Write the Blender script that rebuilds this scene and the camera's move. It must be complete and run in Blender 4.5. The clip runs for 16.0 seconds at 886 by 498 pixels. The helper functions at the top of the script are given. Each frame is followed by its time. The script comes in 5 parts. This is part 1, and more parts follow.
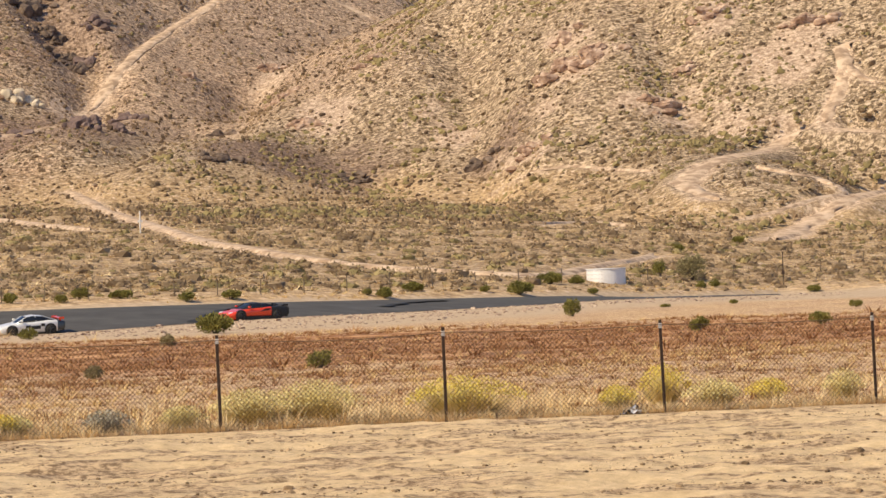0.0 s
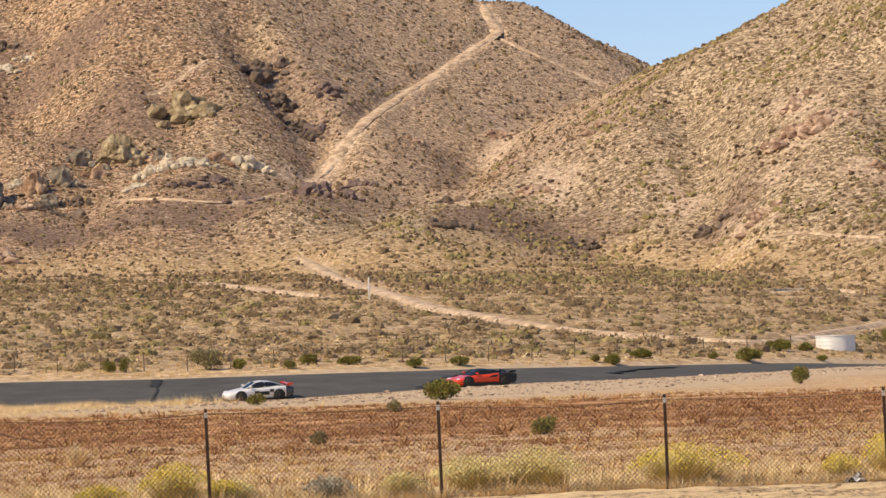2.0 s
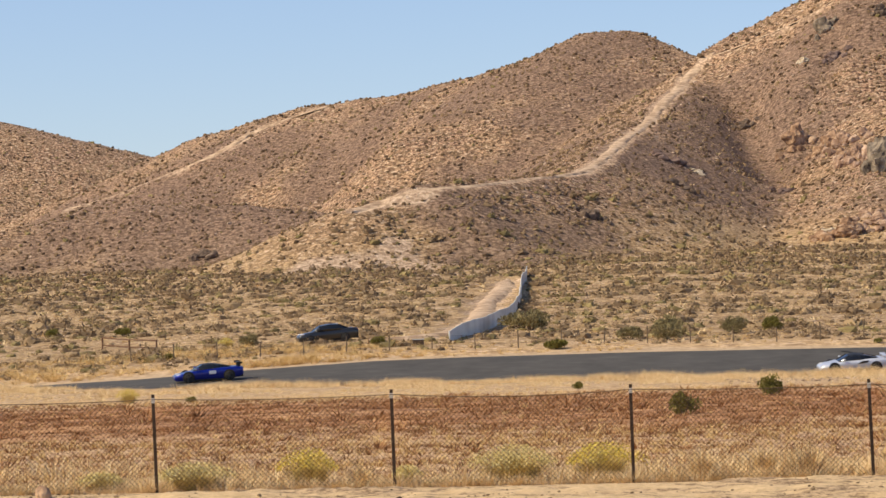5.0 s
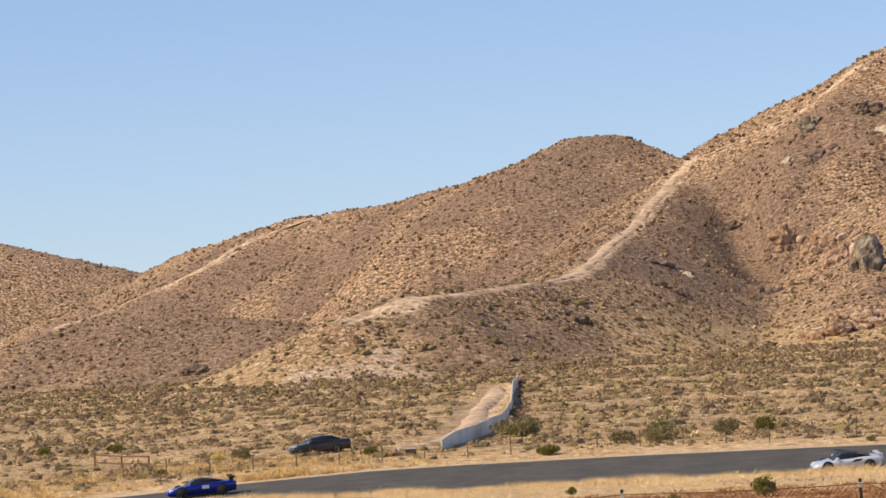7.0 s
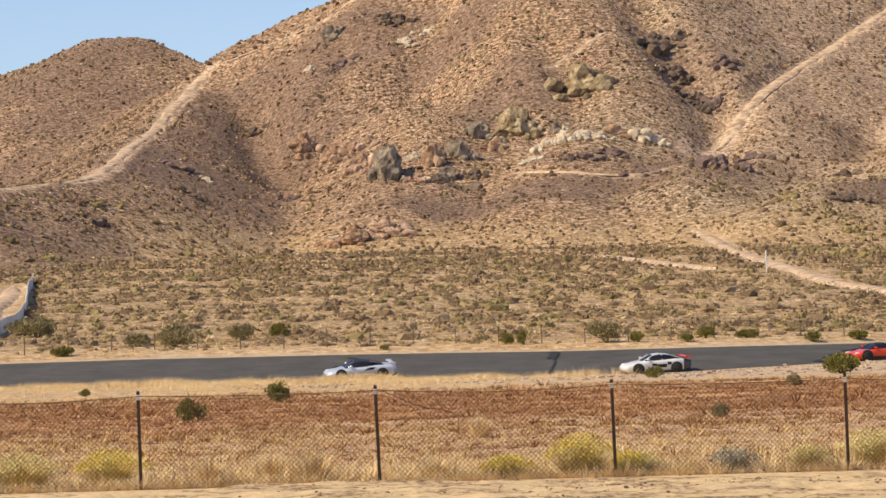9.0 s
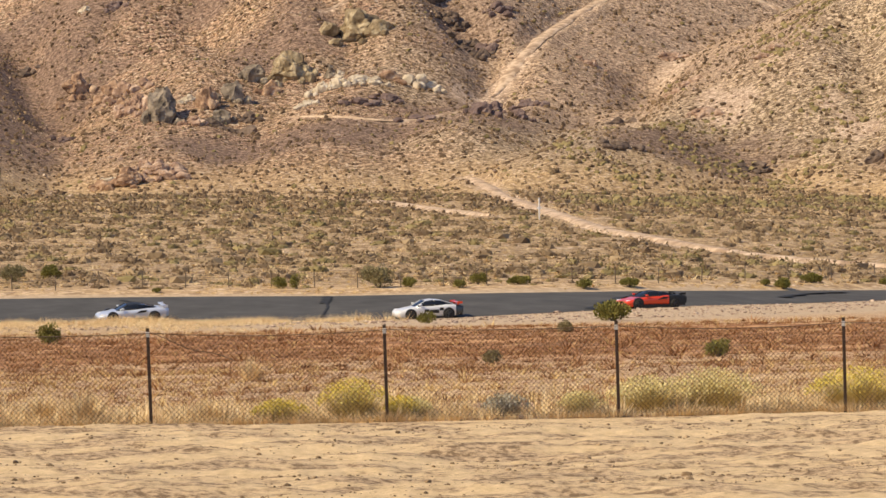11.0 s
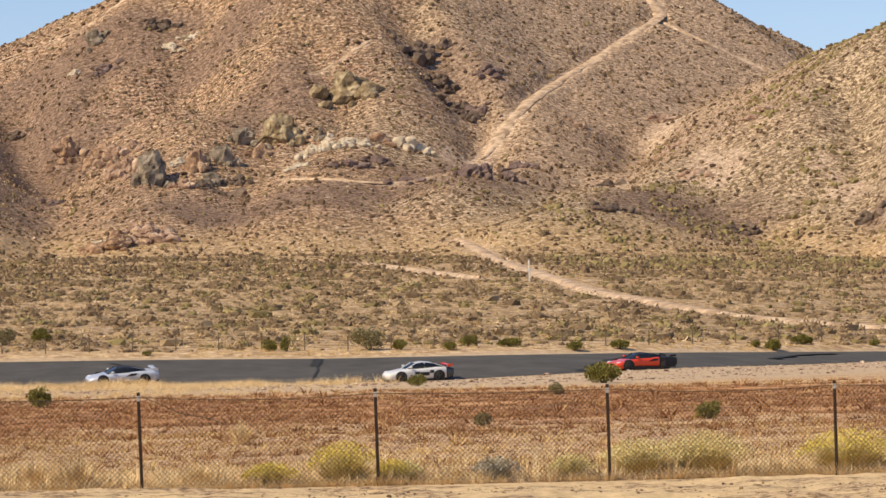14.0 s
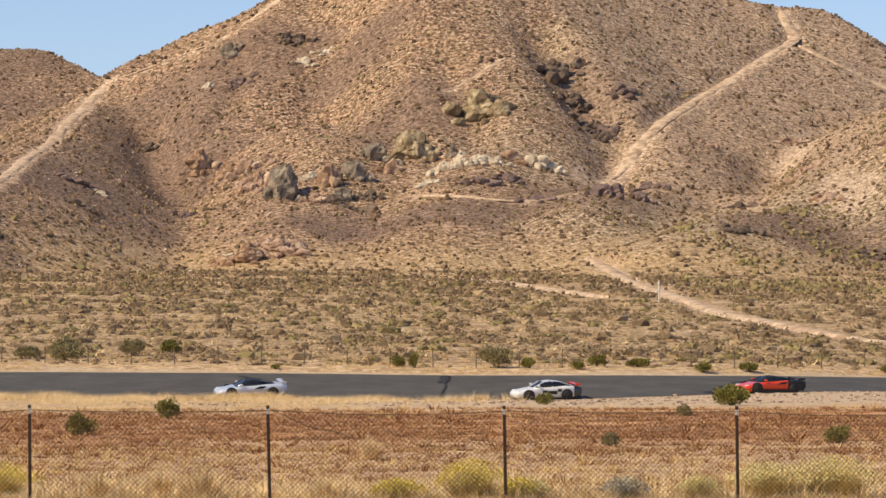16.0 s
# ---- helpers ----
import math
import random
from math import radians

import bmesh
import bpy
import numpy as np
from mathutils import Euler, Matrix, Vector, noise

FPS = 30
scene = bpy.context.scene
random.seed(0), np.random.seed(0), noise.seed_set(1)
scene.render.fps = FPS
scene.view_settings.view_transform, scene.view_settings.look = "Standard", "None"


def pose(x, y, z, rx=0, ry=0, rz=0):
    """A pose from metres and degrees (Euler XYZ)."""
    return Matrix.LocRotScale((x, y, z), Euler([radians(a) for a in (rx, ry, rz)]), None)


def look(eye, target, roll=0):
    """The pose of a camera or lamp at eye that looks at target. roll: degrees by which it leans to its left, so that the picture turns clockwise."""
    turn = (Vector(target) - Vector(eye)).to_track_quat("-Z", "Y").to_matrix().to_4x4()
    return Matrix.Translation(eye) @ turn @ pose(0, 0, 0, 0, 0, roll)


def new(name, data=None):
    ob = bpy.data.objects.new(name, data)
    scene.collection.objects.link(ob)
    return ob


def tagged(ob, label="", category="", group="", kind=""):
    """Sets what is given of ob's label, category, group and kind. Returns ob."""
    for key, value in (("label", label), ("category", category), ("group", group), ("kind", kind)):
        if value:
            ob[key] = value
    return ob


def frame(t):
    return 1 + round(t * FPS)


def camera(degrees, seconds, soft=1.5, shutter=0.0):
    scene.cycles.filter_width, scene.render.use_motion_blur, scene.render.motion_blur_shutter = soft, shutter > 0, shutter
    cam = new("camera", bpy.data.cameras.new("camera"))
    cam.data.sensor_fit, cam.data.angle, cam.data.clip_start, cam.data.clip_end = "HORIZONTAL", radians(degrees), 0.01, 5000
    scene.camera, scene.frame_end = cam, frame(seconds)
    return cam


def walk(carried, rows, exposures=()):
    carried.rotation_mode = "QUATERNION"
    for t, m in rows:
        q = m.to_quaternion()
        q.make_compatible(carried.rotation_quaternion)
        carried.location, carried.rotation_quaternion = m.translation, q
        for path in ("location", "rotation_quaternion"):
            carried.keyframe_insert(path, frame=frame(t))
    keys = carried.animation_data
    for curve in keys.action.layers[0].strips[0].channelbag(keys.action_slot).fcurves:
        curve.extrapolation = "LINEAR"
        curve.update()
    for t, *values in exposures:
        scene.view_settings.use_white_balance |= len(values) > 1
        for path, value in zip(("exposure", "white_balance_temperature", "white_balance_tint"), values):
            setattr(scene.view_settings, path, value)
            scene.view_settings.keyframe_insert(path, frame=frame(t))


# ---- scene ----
CAM_ROWS = [
    (0.0, 0.007, 1.716, 10.859, 0.61, -2.214), (0.5, 0.049, 1.714, 11.742, 0.266, -1.953),
    (1.0, 0.102, 1.709, 10.254, 0.466, -1.899), (1.5, 0.131, 1.7, 8.745, 0.839, -2.392),
    (2.0, 0.115, 1.712, 7.376, 1.762, -2.079), (2.5, 0.079, 1.707, 4.722, 2.05, -0.786),
    (3.0, 0.036, 1.698, 1.947, 1.41, -0.648), (3.5, 0.02, 1.709, -0.373, 1.73, -1.243),
    (4.0, 0.008, 1.703, -3.156, 1.489, -1.546), (4.5, -0.015, 1.695, -5.538, 1.277, -1.453),
    (4.7, -0.02, 1.691, -6.005, 1.415, -1.395),
    (5.0, -0.02, 1.69, -6.27, 1.66, -1.6), (5.75, 0.0, 1.69, -6.6, 2.4, -2.2), (6.5, 0.02, 1.69, -6.92, 3.12, -2.8), (6.8, 0.026, 1.689, -6.635, 3.258, -2.956),
    (7.0, 0.021, 1.709, -6.04, 3.314, -3.054), (7.5, 0.043, 1.693, -3.18, 3.162, -2.669),
    (8.0, -0.05, 1.699, -1.248, 3.166, -1.644), (8.5, -0.046, 1.692, -0.243, 2.355, -1.537),
    (9.0, -0.025, 1.686, 1.29, 1.55, -1.738), (9.5, -0.019, 1.684, 3.294, 0.98, -1.341),
    (9.7, -0.013, 1.677, 4.143, 0.799, -1.225),
    (10.2, -0.02, 1.68, 5.1, 0.62, -1.15), (10.8, -0.03, 1.685, 4.95, 0.6, -1.15), (11.4, -0.04, 1.69, 4.25, 0.66, -1.2), (11.8, -0.041, 1.693, 3.967, 0.726, -1.208),
    (12.0, -0.042, 1.7, 3.93, 0.835, -1.122), (12.5, -0.046, 1.71, 4.052, 0.945, -1.14),
    (13.0, -0.041, 1.703, 4.199, 0.921, -1.683), (13.5, -0.047, 1.703, 4.657, 1.29, -2.077),
    (14.0, -0.041, 1.705, 4.922, 1.563, -1.295), (14.5, -0.04, 1.702, 4.684, 1.741, -0.753),
    (15.0, -0.036, 1.702, 4.02, 1.45, 0.024), (15.5, -0.045, 1.703, 3.428, 1.333, 0.819),
    (16.0, -0.069, 1.701, 2.931, 1.864, -0.149)]
cam = camera(13.5486, 16.0)


def aim(x, z, yaw, pitch, roll):
    y, p = radians(yaw), radians(pitch)
    way = Vector((math.sin(y) * math.cos(p), math.cos(y) * math.cos(p), math.sin(p)))
    return look((x, 0, z), Vector((x, 0, z)) + way * 100, roll)


EXPOSURE = [(0.0, 0.1), (1.0, 0.02), (2.0, 0.03), (3.0, 0.03), (4.7, 0.0), (7.0, 0.05), (9.0, 0.08), (12.5, 0.03), (14.5, 0.0), (16.0, 0.02)]
walk(cam, [(r[0], aim(*r[1:])) for r in CAM_ROWS], EXPOSURE)

# ---- light ----
SUN_AZ, SUN_EL = radians(-112), radians(43)
world = bpy.data.worlds.new("sky")
scene.world = world
world.use_nodes = True
wn = world.node_tree
sky = wn.nodes.new("ShaderNodeTexSky")
sky.sky_type = "NISHITA"
sky.sun_disc = False
sky.sun_elevation = SUN_EL
sky.sun_rotation = SUN_AZ
sky.dust_density, sky.ozone_density, sky.altitude = 0.6, 3.0, 800
wn.nodes["Background"].inputs["Strength"].default_value = 0.125
haze = wn.nodes.new("ShaderNodeMix")
haze.data_type, haze.blend_type = "RGBA", "MULTIPLY"
haze.inputs[0].default_value = 1.0
haze.inputs[7].default_value = (1.02, 0.98, 1.08, 1)
wn.links.new(sky.outputs["Color"], haze.inputs[6])
wn.links.new(haze.outputs[2], wn.nodes["Background"].inputs["Color"])
sun_data = bpy.data.lights.new("sun", "SUN")
sun_data.energy, sun_data.angle, sun_data.color = 5.2, radians(0.53), (1.0, 0.828, 0.565)
sun = new("sun", sun_data)
to_sun = Vector((math.sin(SUN_AZ) * math.cos(SUN_EL), math.cos(SUN_AZ) * math.cos(SUN_EL), math.sin(SUN_EL)))
sun.matrix_world = look(to_sun * 100, (0, 0, 0))


# ---- materials ----
def material(name, rough=0.9, metal=0.0):
    m = bpy.data.materials.new(name)
    m.use_nodes = True
    b = m.node_tree.nodes["Principled BSDF"]
    b.inputs["Roughness"].default_value = rough
    b.inputs["Metallic"].default_value = metal
    b.inputs["Specular IOR Level"].default_value = 0.3
    return m, m.node_tree, b


def rgb(c):
    return (c[0], c[1], c[2], 1.0)


def ramp(nt, src, stops):
    n = nt.nodes.new("ShaderNodeValToRGB")
    els = n.color_ramp.elements
    while len(els) < len(stops):
        els.new(0.5)
    for e, (p, c) in zip(els, stops):
        e.position, e.color = p, rgb(c)
    nt.links.new(src, n.inputs["Fac"])
    return n.outputs["Color"]


def noise_node(nt, scale, detail=4.0, rough=0.6, stretch=None):
    co = nt.nodes.new("ShaderNodeTexCoord")
    out = co.outputs["Object"]
    if stretch:
        mp = nt.nodes.new("ShaderNodeMapping")
        mp.inputs["Scale"].default_value = stretch
        nt.links.new(out, mp.inputs["Vector"])
        out = mp.outputs["Vector"]
    n = nt.nodes.new("ShaderNodeTexNoise")
    n.inputs["Scale"].default_value, n.inputs["Detail"].default_value, n.inputs["Roughness"].default_value = scale, detail, rough
    nt.links.new(out, n.inputs["Vector"])
    return n.outputs["Fac"]


def mix(nt, fac, a, b, mode="MIX"):
    n = nt.nodes.new("ShaderNodeMix")
    n.data_type, n.blend_type = "RGBA", mode
    for sock, v in ((n.inputs[0], fac), (n.inputs[6], a), (n.inputs[7], b)):
        if isinstance(v, (int, float)):
            sock.default_value = v
        elif isinstance(v, tuple):
            sock.default_value = rgb(v)
        else:
            nt.links.new(v, sock)
    return n.outputs[2]


def bump(nt, bsdf, height, strength, dist):
    n = nt.nodes.new("ShaderNodeBump")
    n.inputs["Strength"].default_value, n.inputs["Distance"].default_value = strength, dist
    nt.links.new(height, n.inputs["Height"])
    nt.links.new(n.outputs["Normal"], bsdf.inputs["Normal"])


def mottled(name, stops, scale=3.0, rough=0.9, metal=0.0, bumps=0.3, depth=0.02, island=0.0, coarse=None):
    """A matt surface whose colour wanders along stops, with a finer relief."""
    m, nt, b = material(name, rough, metal)
    f = noise_node(nt, scale)
    if island:
        g = nt.nodes.new("ShaderNodeNewGeometry")
        a = nt.nodes.new("ShaderNodeMath")
        a.operation = "MULTIPLY_ADD"
        nt.links.new(g.outputs["Random Per Island"], a.inputs[0])
        a.inputs[1].default_value = island
        s = nt.nodes.new("ShaderNodeMath")
        s.operation = "MULTIPLY_ADD"
        nt.links.new(f, s.inputs[0])
        s.inputs[1].default_value, s.inputs[2].default_value = 1 - island, 0.0
        nt.links.new(s.outputs[0], a.inputs[2])
        f = a.outputs[0]
    col = ramp(nt, f, stops)
    if coarse:
        col = mix(nt, ramp(nt, noise_node(nt, coarse[0], 3.0), [(0.4, (0, 0, 0)), (0.65, (1, 1, 1))]), col, coarse[1])
    nt.links.new(col, b.inputs["Base Color"])
    if bumps:
        bump(nt, b, noise_node(nt, scale * 6, 5.0), bumps, depth)
    return m


def ground_material():
    m, nt, b = material("desert_soil", 0.95)
    at = nt.nodes.new("ShaderNodeAttribute")
    at.attribute_name = "soil"
    sep = nt.nodes.new("ShaderNodeSeparateColor")
    nt.links.new(at.outputs["Color"], sep.inputs[0])
    fine = noise_node(nt, 1.3, 9.0, 0.78)
    broad = noise_node(nt, 0.02, 4.0, 0.6)
    plain = mix(nt, broad, ramp(nt, fine, [(0.42, (0.25, 0.155, 0.08)), (0.5, (0.43, 0.286, 0.15)), (0.58, (0.66, 0.468, 0.262))]),
                ramp(nt, fine, [(0.42, (0.28, 0.176, 0.086)), (0.5, (0.47, 0.318, 0.158)), (0.58, (0.7, 0.505, 0.275))]))
    tone = nt.nodes.new("ShaderNodeAttribute")
    tone.attribute_name = "tone"
    tsep = nt.nodes.new("ShaderNodeSeparateColor")
    nt.links.new(tone.outputs["Color"], tsep.inputs[0])
    hill = mix(nt, ramp(nt, noise_node(nt, 0.035, 5.0, 0.65), [(0.38, (0, 0, 0)), (0.62, (1, 1, 1))]),
               ramp(nt, fine, [(0.44, (0.075, 0.04, 0.026)), (0.5, (0.24, 0.14, 0.087)), (0.555, (0.58, 0.375, 0.24))]),
               ramp(nt, fine, [(0.44, (0.115, 0.065, 0.035)), (0.5, (0.31, 0.188, 0.104)), (0.555, (0.65, 0.435, 0.262))]))
    east = ramp(nt, fine, [(0.44, (0.12, 0.079, 0.045)), (0.5, (0.31, 0.22, 0.13)), (0.555, (0.68, 0.52, 0.34))])
    hill = mix(nt, tsep.outputs[0], hill, east)
    brush = ramp(nt, noise_node(nt, 0.5, 6.0, 0.72), [(0.49, (0, 0, 0)), (0.55, (1, 1, 1))])
    half = nt.nodes.new("ShaderNodeMath")
    half.operation = "MULTIPLY"
    nt.links.new(brush, half.inputs[0])
    cover = nt.nodes.new("ShaderNodeMath")
    cover.operation = "MULTIPLY_ADD"
    nt.links.new(sep.outputs[2], cover.inputs[0])
    cover.inputs[1].default_value, cover.inputs[2].default_value = 0.37, 0.25
    nt.links.new(cover.outputs[0], half.inputs[1])
    col = mix(nt, sep.outputs[2], plain, hill)
    twig = mix(nt, sep.outputs[2], (0.4, 0.27, 0.135), (0.1, 0.063, 0.041))
    col = mix(nt, half.outputs[0], col, mix(nt, ramp(nt, noise_node(nt, 1.6), [(0.42, (0, 0, 0)), (0.6, (1, 1, 1))]), twig, (0.34, 0.235, 0.125)))
    col = mix(nt, ramp(nt, noise_node(nt, 1.1, 5.0, 0.68, (1, 1, 1.7)), [(0.57, (0, 0, 0)), (0.61, (1, 1, 1))]), col, (0.7, 0.53, 0.365))
    # darker soil: stony ground, plus painted shade on slopes turned from the sun
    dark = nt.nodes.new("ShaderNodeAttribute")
    dark.attribute_name = "basalt_shade"
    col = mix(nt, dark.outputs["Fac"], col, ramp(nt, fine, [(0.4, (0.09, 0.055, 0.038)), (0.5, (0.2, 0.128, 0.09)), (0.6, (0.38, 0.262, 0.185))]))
    col = mix(nt, tsep.outputs[1], col, ramp(nt, fine, [(0.42, (0.3, 0.2, 0.13)), (0.5, (0.5, 0.36, 0.245)), (0.58, (0.74, 0.57, 0.41))]))
    col = mix(nt, tsep.outputs[2], col, ramp(nt, fine, [(0.34, (0.36, 0.26, 0.16)), (0.5, (0.48, 0.355, 0.225)), (0.68, (0.6, 0.46, 0.31))]))
    red = ramp(nt, noise_node(nt, 0.6, 8.0, 0.7, (0.35, 1, 1)), [(0.42, (0.17, 0.068, 0.024)), (0.5, (0.36, 0.16, 0.06)), (0.58, (0.58, 0.32, 0.14))])
    field = mix(nt, ramp(nt, noise_node(nt, 0.5, 6.0, 0.7, (0.3, 1, 1)), [(0.44, (0, 0, 0)), (0.58, (1, 1, 1))]),
                ramp(nt, noise_node(nt, 8.0, 7.0, 0.8), [(0.44, (0.15, 0.07, 0.03)), (0.5, (0.36, 0.195, 0.09)), (0.56, (0.82, 0.6, 0.38))]),
                ramp(nt, noise_node(nt, 9.0, 7.0, 0.8), [(0.44, (0.3, 0.17, 0.07)), (0.5, (0.55, 0.35, 0.16)), (0.57, (0.88, 0.67, 0.4))]))
    col = mix(nt, at.outputs["Alpha"], col, field)
    col = mix(nt, sep.outputs[1], col, red)
    dirt = mix(nt, ramp(nt, noise_node(nt, 1.1, 8.0, 0.72, (0.4, 1, 1)), [(0.46, (0, 0, 0)), (0.52, (1, 1, 1))]),
               ramp(nt, noise_node(nt, 9.0, 6.0, 0.7), [(0.42, (0.2, 0.128, 0.068)), (0.57, (0.58, 0.415, 0.24))]),
               ramp(nt, noise_node(nt, 7.0, 6.0, 0.7), [(0.3, (0.5, 0.355, 0.188)), (0.7, (0.75, 0.56, 0.32))]))
    col = mix(nt, sep.outputs[0], col, dirt)
    nt.links.new(col, b.inputs["Base Color"])
    lift = nt.nodes.new("ShaderNodeMath")
    lift.operation = "MULTIPLY_ADD"
    nt.links.new(tone.outputs["Alpha"], lift.inputs[0])
    lift.inputs[1].default_value, lift.inputs[2].default_value = 0.9, 0.1
    relief = nt.nodes.new("ShaderNodeMath")
    relief.operation = "MULTIPLY"
    nt.links.new(noise_node(nt, 0.8, 10.0, 0.72), relief.inputs[0])
    nt.links.new(lift.outputs[0], relief.inputs[1])
    grit = nt.nodes.new("ShaderNodeMath")
    grit.operation = "MULTIPLY_ADD"
    nt.links.new(noise_node(nt, 5.0, 8.0, 0.75, (0.5, 1, 1)), grit.inputs[0])
    grit.inputs[1].default_value = 0.045
    nt.links.new(relief.outputs[0], grit.inputs[2])
    bump(nt, b, grit.outputs[0], 0.8, 0.9)
    return m


# ---- terrain ----
def hashed(ix, iy, seed):
    n = (ix * 374761393 + iy * 668265263 + seed * 974634777) & 0xFFFFFFFF
    n = ((n ^ (n >> 13)) * 1274126177) & 0xFFFFFFFF
    return ((n ^ (n >> 16)) & 0xFFFF) / 65535.0


def value_noise(x, y, size, seed):
    x, y = np.asarray(x, float) / size, np.asarray(y, float) / size
    ix, iy = np.floor(x).astype(np.int64), np.floor(y).astype(np.int64)
    u, v = x - ix, y - iy
    u, v = u * u * u * (u * (6 * u - 15) + 10), v * v * v * (v * (6 * v - 15) + 10)
    a, b = hashed(ix, iy, seed), hashed(ix + 1, iy, seed)
    c, d = hashed(ix, iy + 1, seed), hashed(ix + 1, iy + 1, seed)
    return (a + (b - a) * u) * (1 - v) + (c + (d - c) * u) * v


def fractal(x, y, size, seed, octaves=4, gain=0.5):
    total, amp, norm = 0.0, 1.0, 0.0
    for k in range(octaves):
        total = total + amp * value_noise(x, y, size / 2 ** k, seed + k)
        norm, amp = norm + amp, amp * gain
    return total / norm


EYE = 1.7
# each crest: (bearing in degrees, rise in degrees, distance in metres) along its line, with its side slope
CRESTS = [
    (0.4, 14, [(-17, 4.7, 1120), (-12.8, 3.72, 1080), (-11.7, 3.46, 1070), (-10.5, 3.1, 1060), (-9.5, 2.8, 1050)]),
    (0.48, 8, [(-11.8, 2.6, 930), (-10.55, 3.11, 920), (-9.8, 3.46, 900), (-8.2, 3.9, 875), (-6.8, 4.03, 860),
               (-5.6, 4.31, 845), (-4.7, 4.6, 837), (-3.9, 4.94, 830), (-3.4, 4.95, 830), (-3.0, 4.6, 835), (-2.0, 4.0, 850)]),
    (0.56, 9, [(-2.5, 3.98, 800), (-1.5, 4.83, 790), (-0.2, 5.4, 785), (0.9, 5.97, 780), (1.6, 6.38, 780), (2.4, 6.76, 780),
               (2.8, 6.88, 780), (3.6, 6.78, 783), (5.06, 6.2, 790), (7.0, 5.7, 800), (8.6, 5.5, 810), (9.55, 4.9, 820), (10.2, 4.55, 830), (10.9, 4.1, 840), (13, 2.9, 860)]),
    (0.55, 7, [(-2.2, 4.25, 778), (-3.0, 3.58, 705), (-3.95, 2.86, 610), (-4.4, 2.72, 575), (-6.6, 2.62, 545), (-7.5, 2.35, 540)]),
    (0.5, 6, [(-7.7, 2.2, 625), (-9.4, 2.42, 640), (-11.2, 2.46, 650), (-12.9, 2.11, 650), (-16, 1.8, 660)]),
    (0.52, 9, [(10.6, 4.1, 745), (11.27, 4.5, 722), (11.6, 4.62, 715), (13.5, 5.5, 690), (16, 6.5, 680), (20, 7.2, 680)]),
    (0.45, 7, [(10.5, 4.1, 735), (9.4, 3.5, 685), (8.0, 2.7, 630), (6.7, 2.1, 575)]),
    (0.5, 8, [(8.1, 4.9, 775), (7.1, 4.2, 735), (6.2, 3.65, 700), (5.5, 3.1, 665), (5.0, 2.4, 610)]),
    (0.4, 9, [(14.6, 3.0, 610), (14.9, 2.1, 555), (15.5, 1.7, 520)]),
    (0.42, 8, [(1.6, 4.0, 700), (1.3, 3.2, 668), (0.6, 2.2, 610)]),
    (0.42, 9, [(3.9, 4.9, 725), (3.7, 4.0, 690), (3.4, 3.1, 655), (3.0, 2.3, 610)]),
]


def polar(bearing, dist):
    return dist * math.sin(radians(bearing)), dist * math.cos(radians(bearing))


def to_line(x, y, nodes):
    """Distance from points to a line of nodes, and the height of the line at the nearest place."""
    best, top = np.full(x.shape, 1e9), np.zeros(x.shape)
    pts = [(*polar(a, d), EYE + d * math.tan(radians(e))) for a, e, d in nodes]
    for (x0, y0, z0), (x1, y1, z1) in zip(pts, pts[1:]):
        dx, dy = x1 - x0, y1 - y0
        s = np.clip(((x - x0) * dx + (y - y0) * dy) / (dx * dx + dy * dy), 0, 1)
        d = np.hypot(x - x0 - s * dx, y - y0 - s * dy)
        near = d < best
        best, top = np.where(near, d, best), np.where(near, z0 + s * (z1 - z0), top)
    return best, top


def step(a, b, v):
    s = np.clip((v - a) / (b - a), 0, 1)
    return s * s * (3 - 2 * s)


ROAD_W = 14.0


def road_at(az):
    """Near edge's distance, and the heights of the road's near and far edges, by bearing."""
    near = 240 + 0.55 * np.maximum(az - 4, 0) ** 2 + 0.25 * np.maximum(-8 - az, 0) ** 2
    lo = np.interp(az, [-15, -12.8, -10.7, -5, -1, 3, 5, 6.7, 8.6, 10, 12.3, 13.4, 16], [-.31, -.325, -.37, -.42, -.45, -.475, -.45, -.395, -.345, -.34, -.305, -.27, -.29])
    hi = np.interp(az, [-15, -12.8, -11, -9.4, -7.4, -6, -3.3, 0, 1.2, 3.1, 5.7, 8, 11, 12.7, 14, 16],
                   [-.31, -.28, -.22, -.13, -.04, -.02, -.015, -.04, -.055, -.085, -.09, -.105, -.155, -.185, -.25, -.285])
    return near, EYE + near * np.tan(np.radians(lo)), EYE + (near + ROAD_W) * np.tan(np.radians(hi))


def fence_offset(x, y):
    """Signed distance past the line of the front fence."""
    return (y - 48.45 - 0.078 * x) / 1.003


# hollows scooped out below the crags: (x, y, reach across, reach along the view, depth)
HOLLOWS = [(9.4, 641.5, 3.0, 4.2, 5.5), (17.5, 640, 4.5, 7, 2.6), (-6.5, 694, 3, 5, 2.2), (33.5, 664, 3, 6, 2.4), (-112, 792, 13, 16, 4.5), (63, 699, 5, 8, 2.6)]
# dry gullies: half width, depth, line
GULLIES = [(6, 4.0, [(56, 726), (60, 706), (66, 692), (66, 672), (62, 645)]), (5, 2.6, [(36, 712), (41, 692), (40, 672)]), (5, 2.6, [(18, 745), (14, 720), (17, 690)]),
           (5, 3.0, [(126, 640), (121, 600), (116, 572), (112, 548)]), (5, 2.6, [(-20, 740), (-17, 705), (-13, 675)]), (6, 3.0, [(96, 690), (92, 655), (80, 610)]),
           (5, 3.0, [(152, 610), (149, 580), (146, 548)]), (4, 2.2, [(-2, 740), (-5, 722), (-12, 706)]), (5, 2.6, [(-128, 800), (-122, 770), (-124, 735)])]


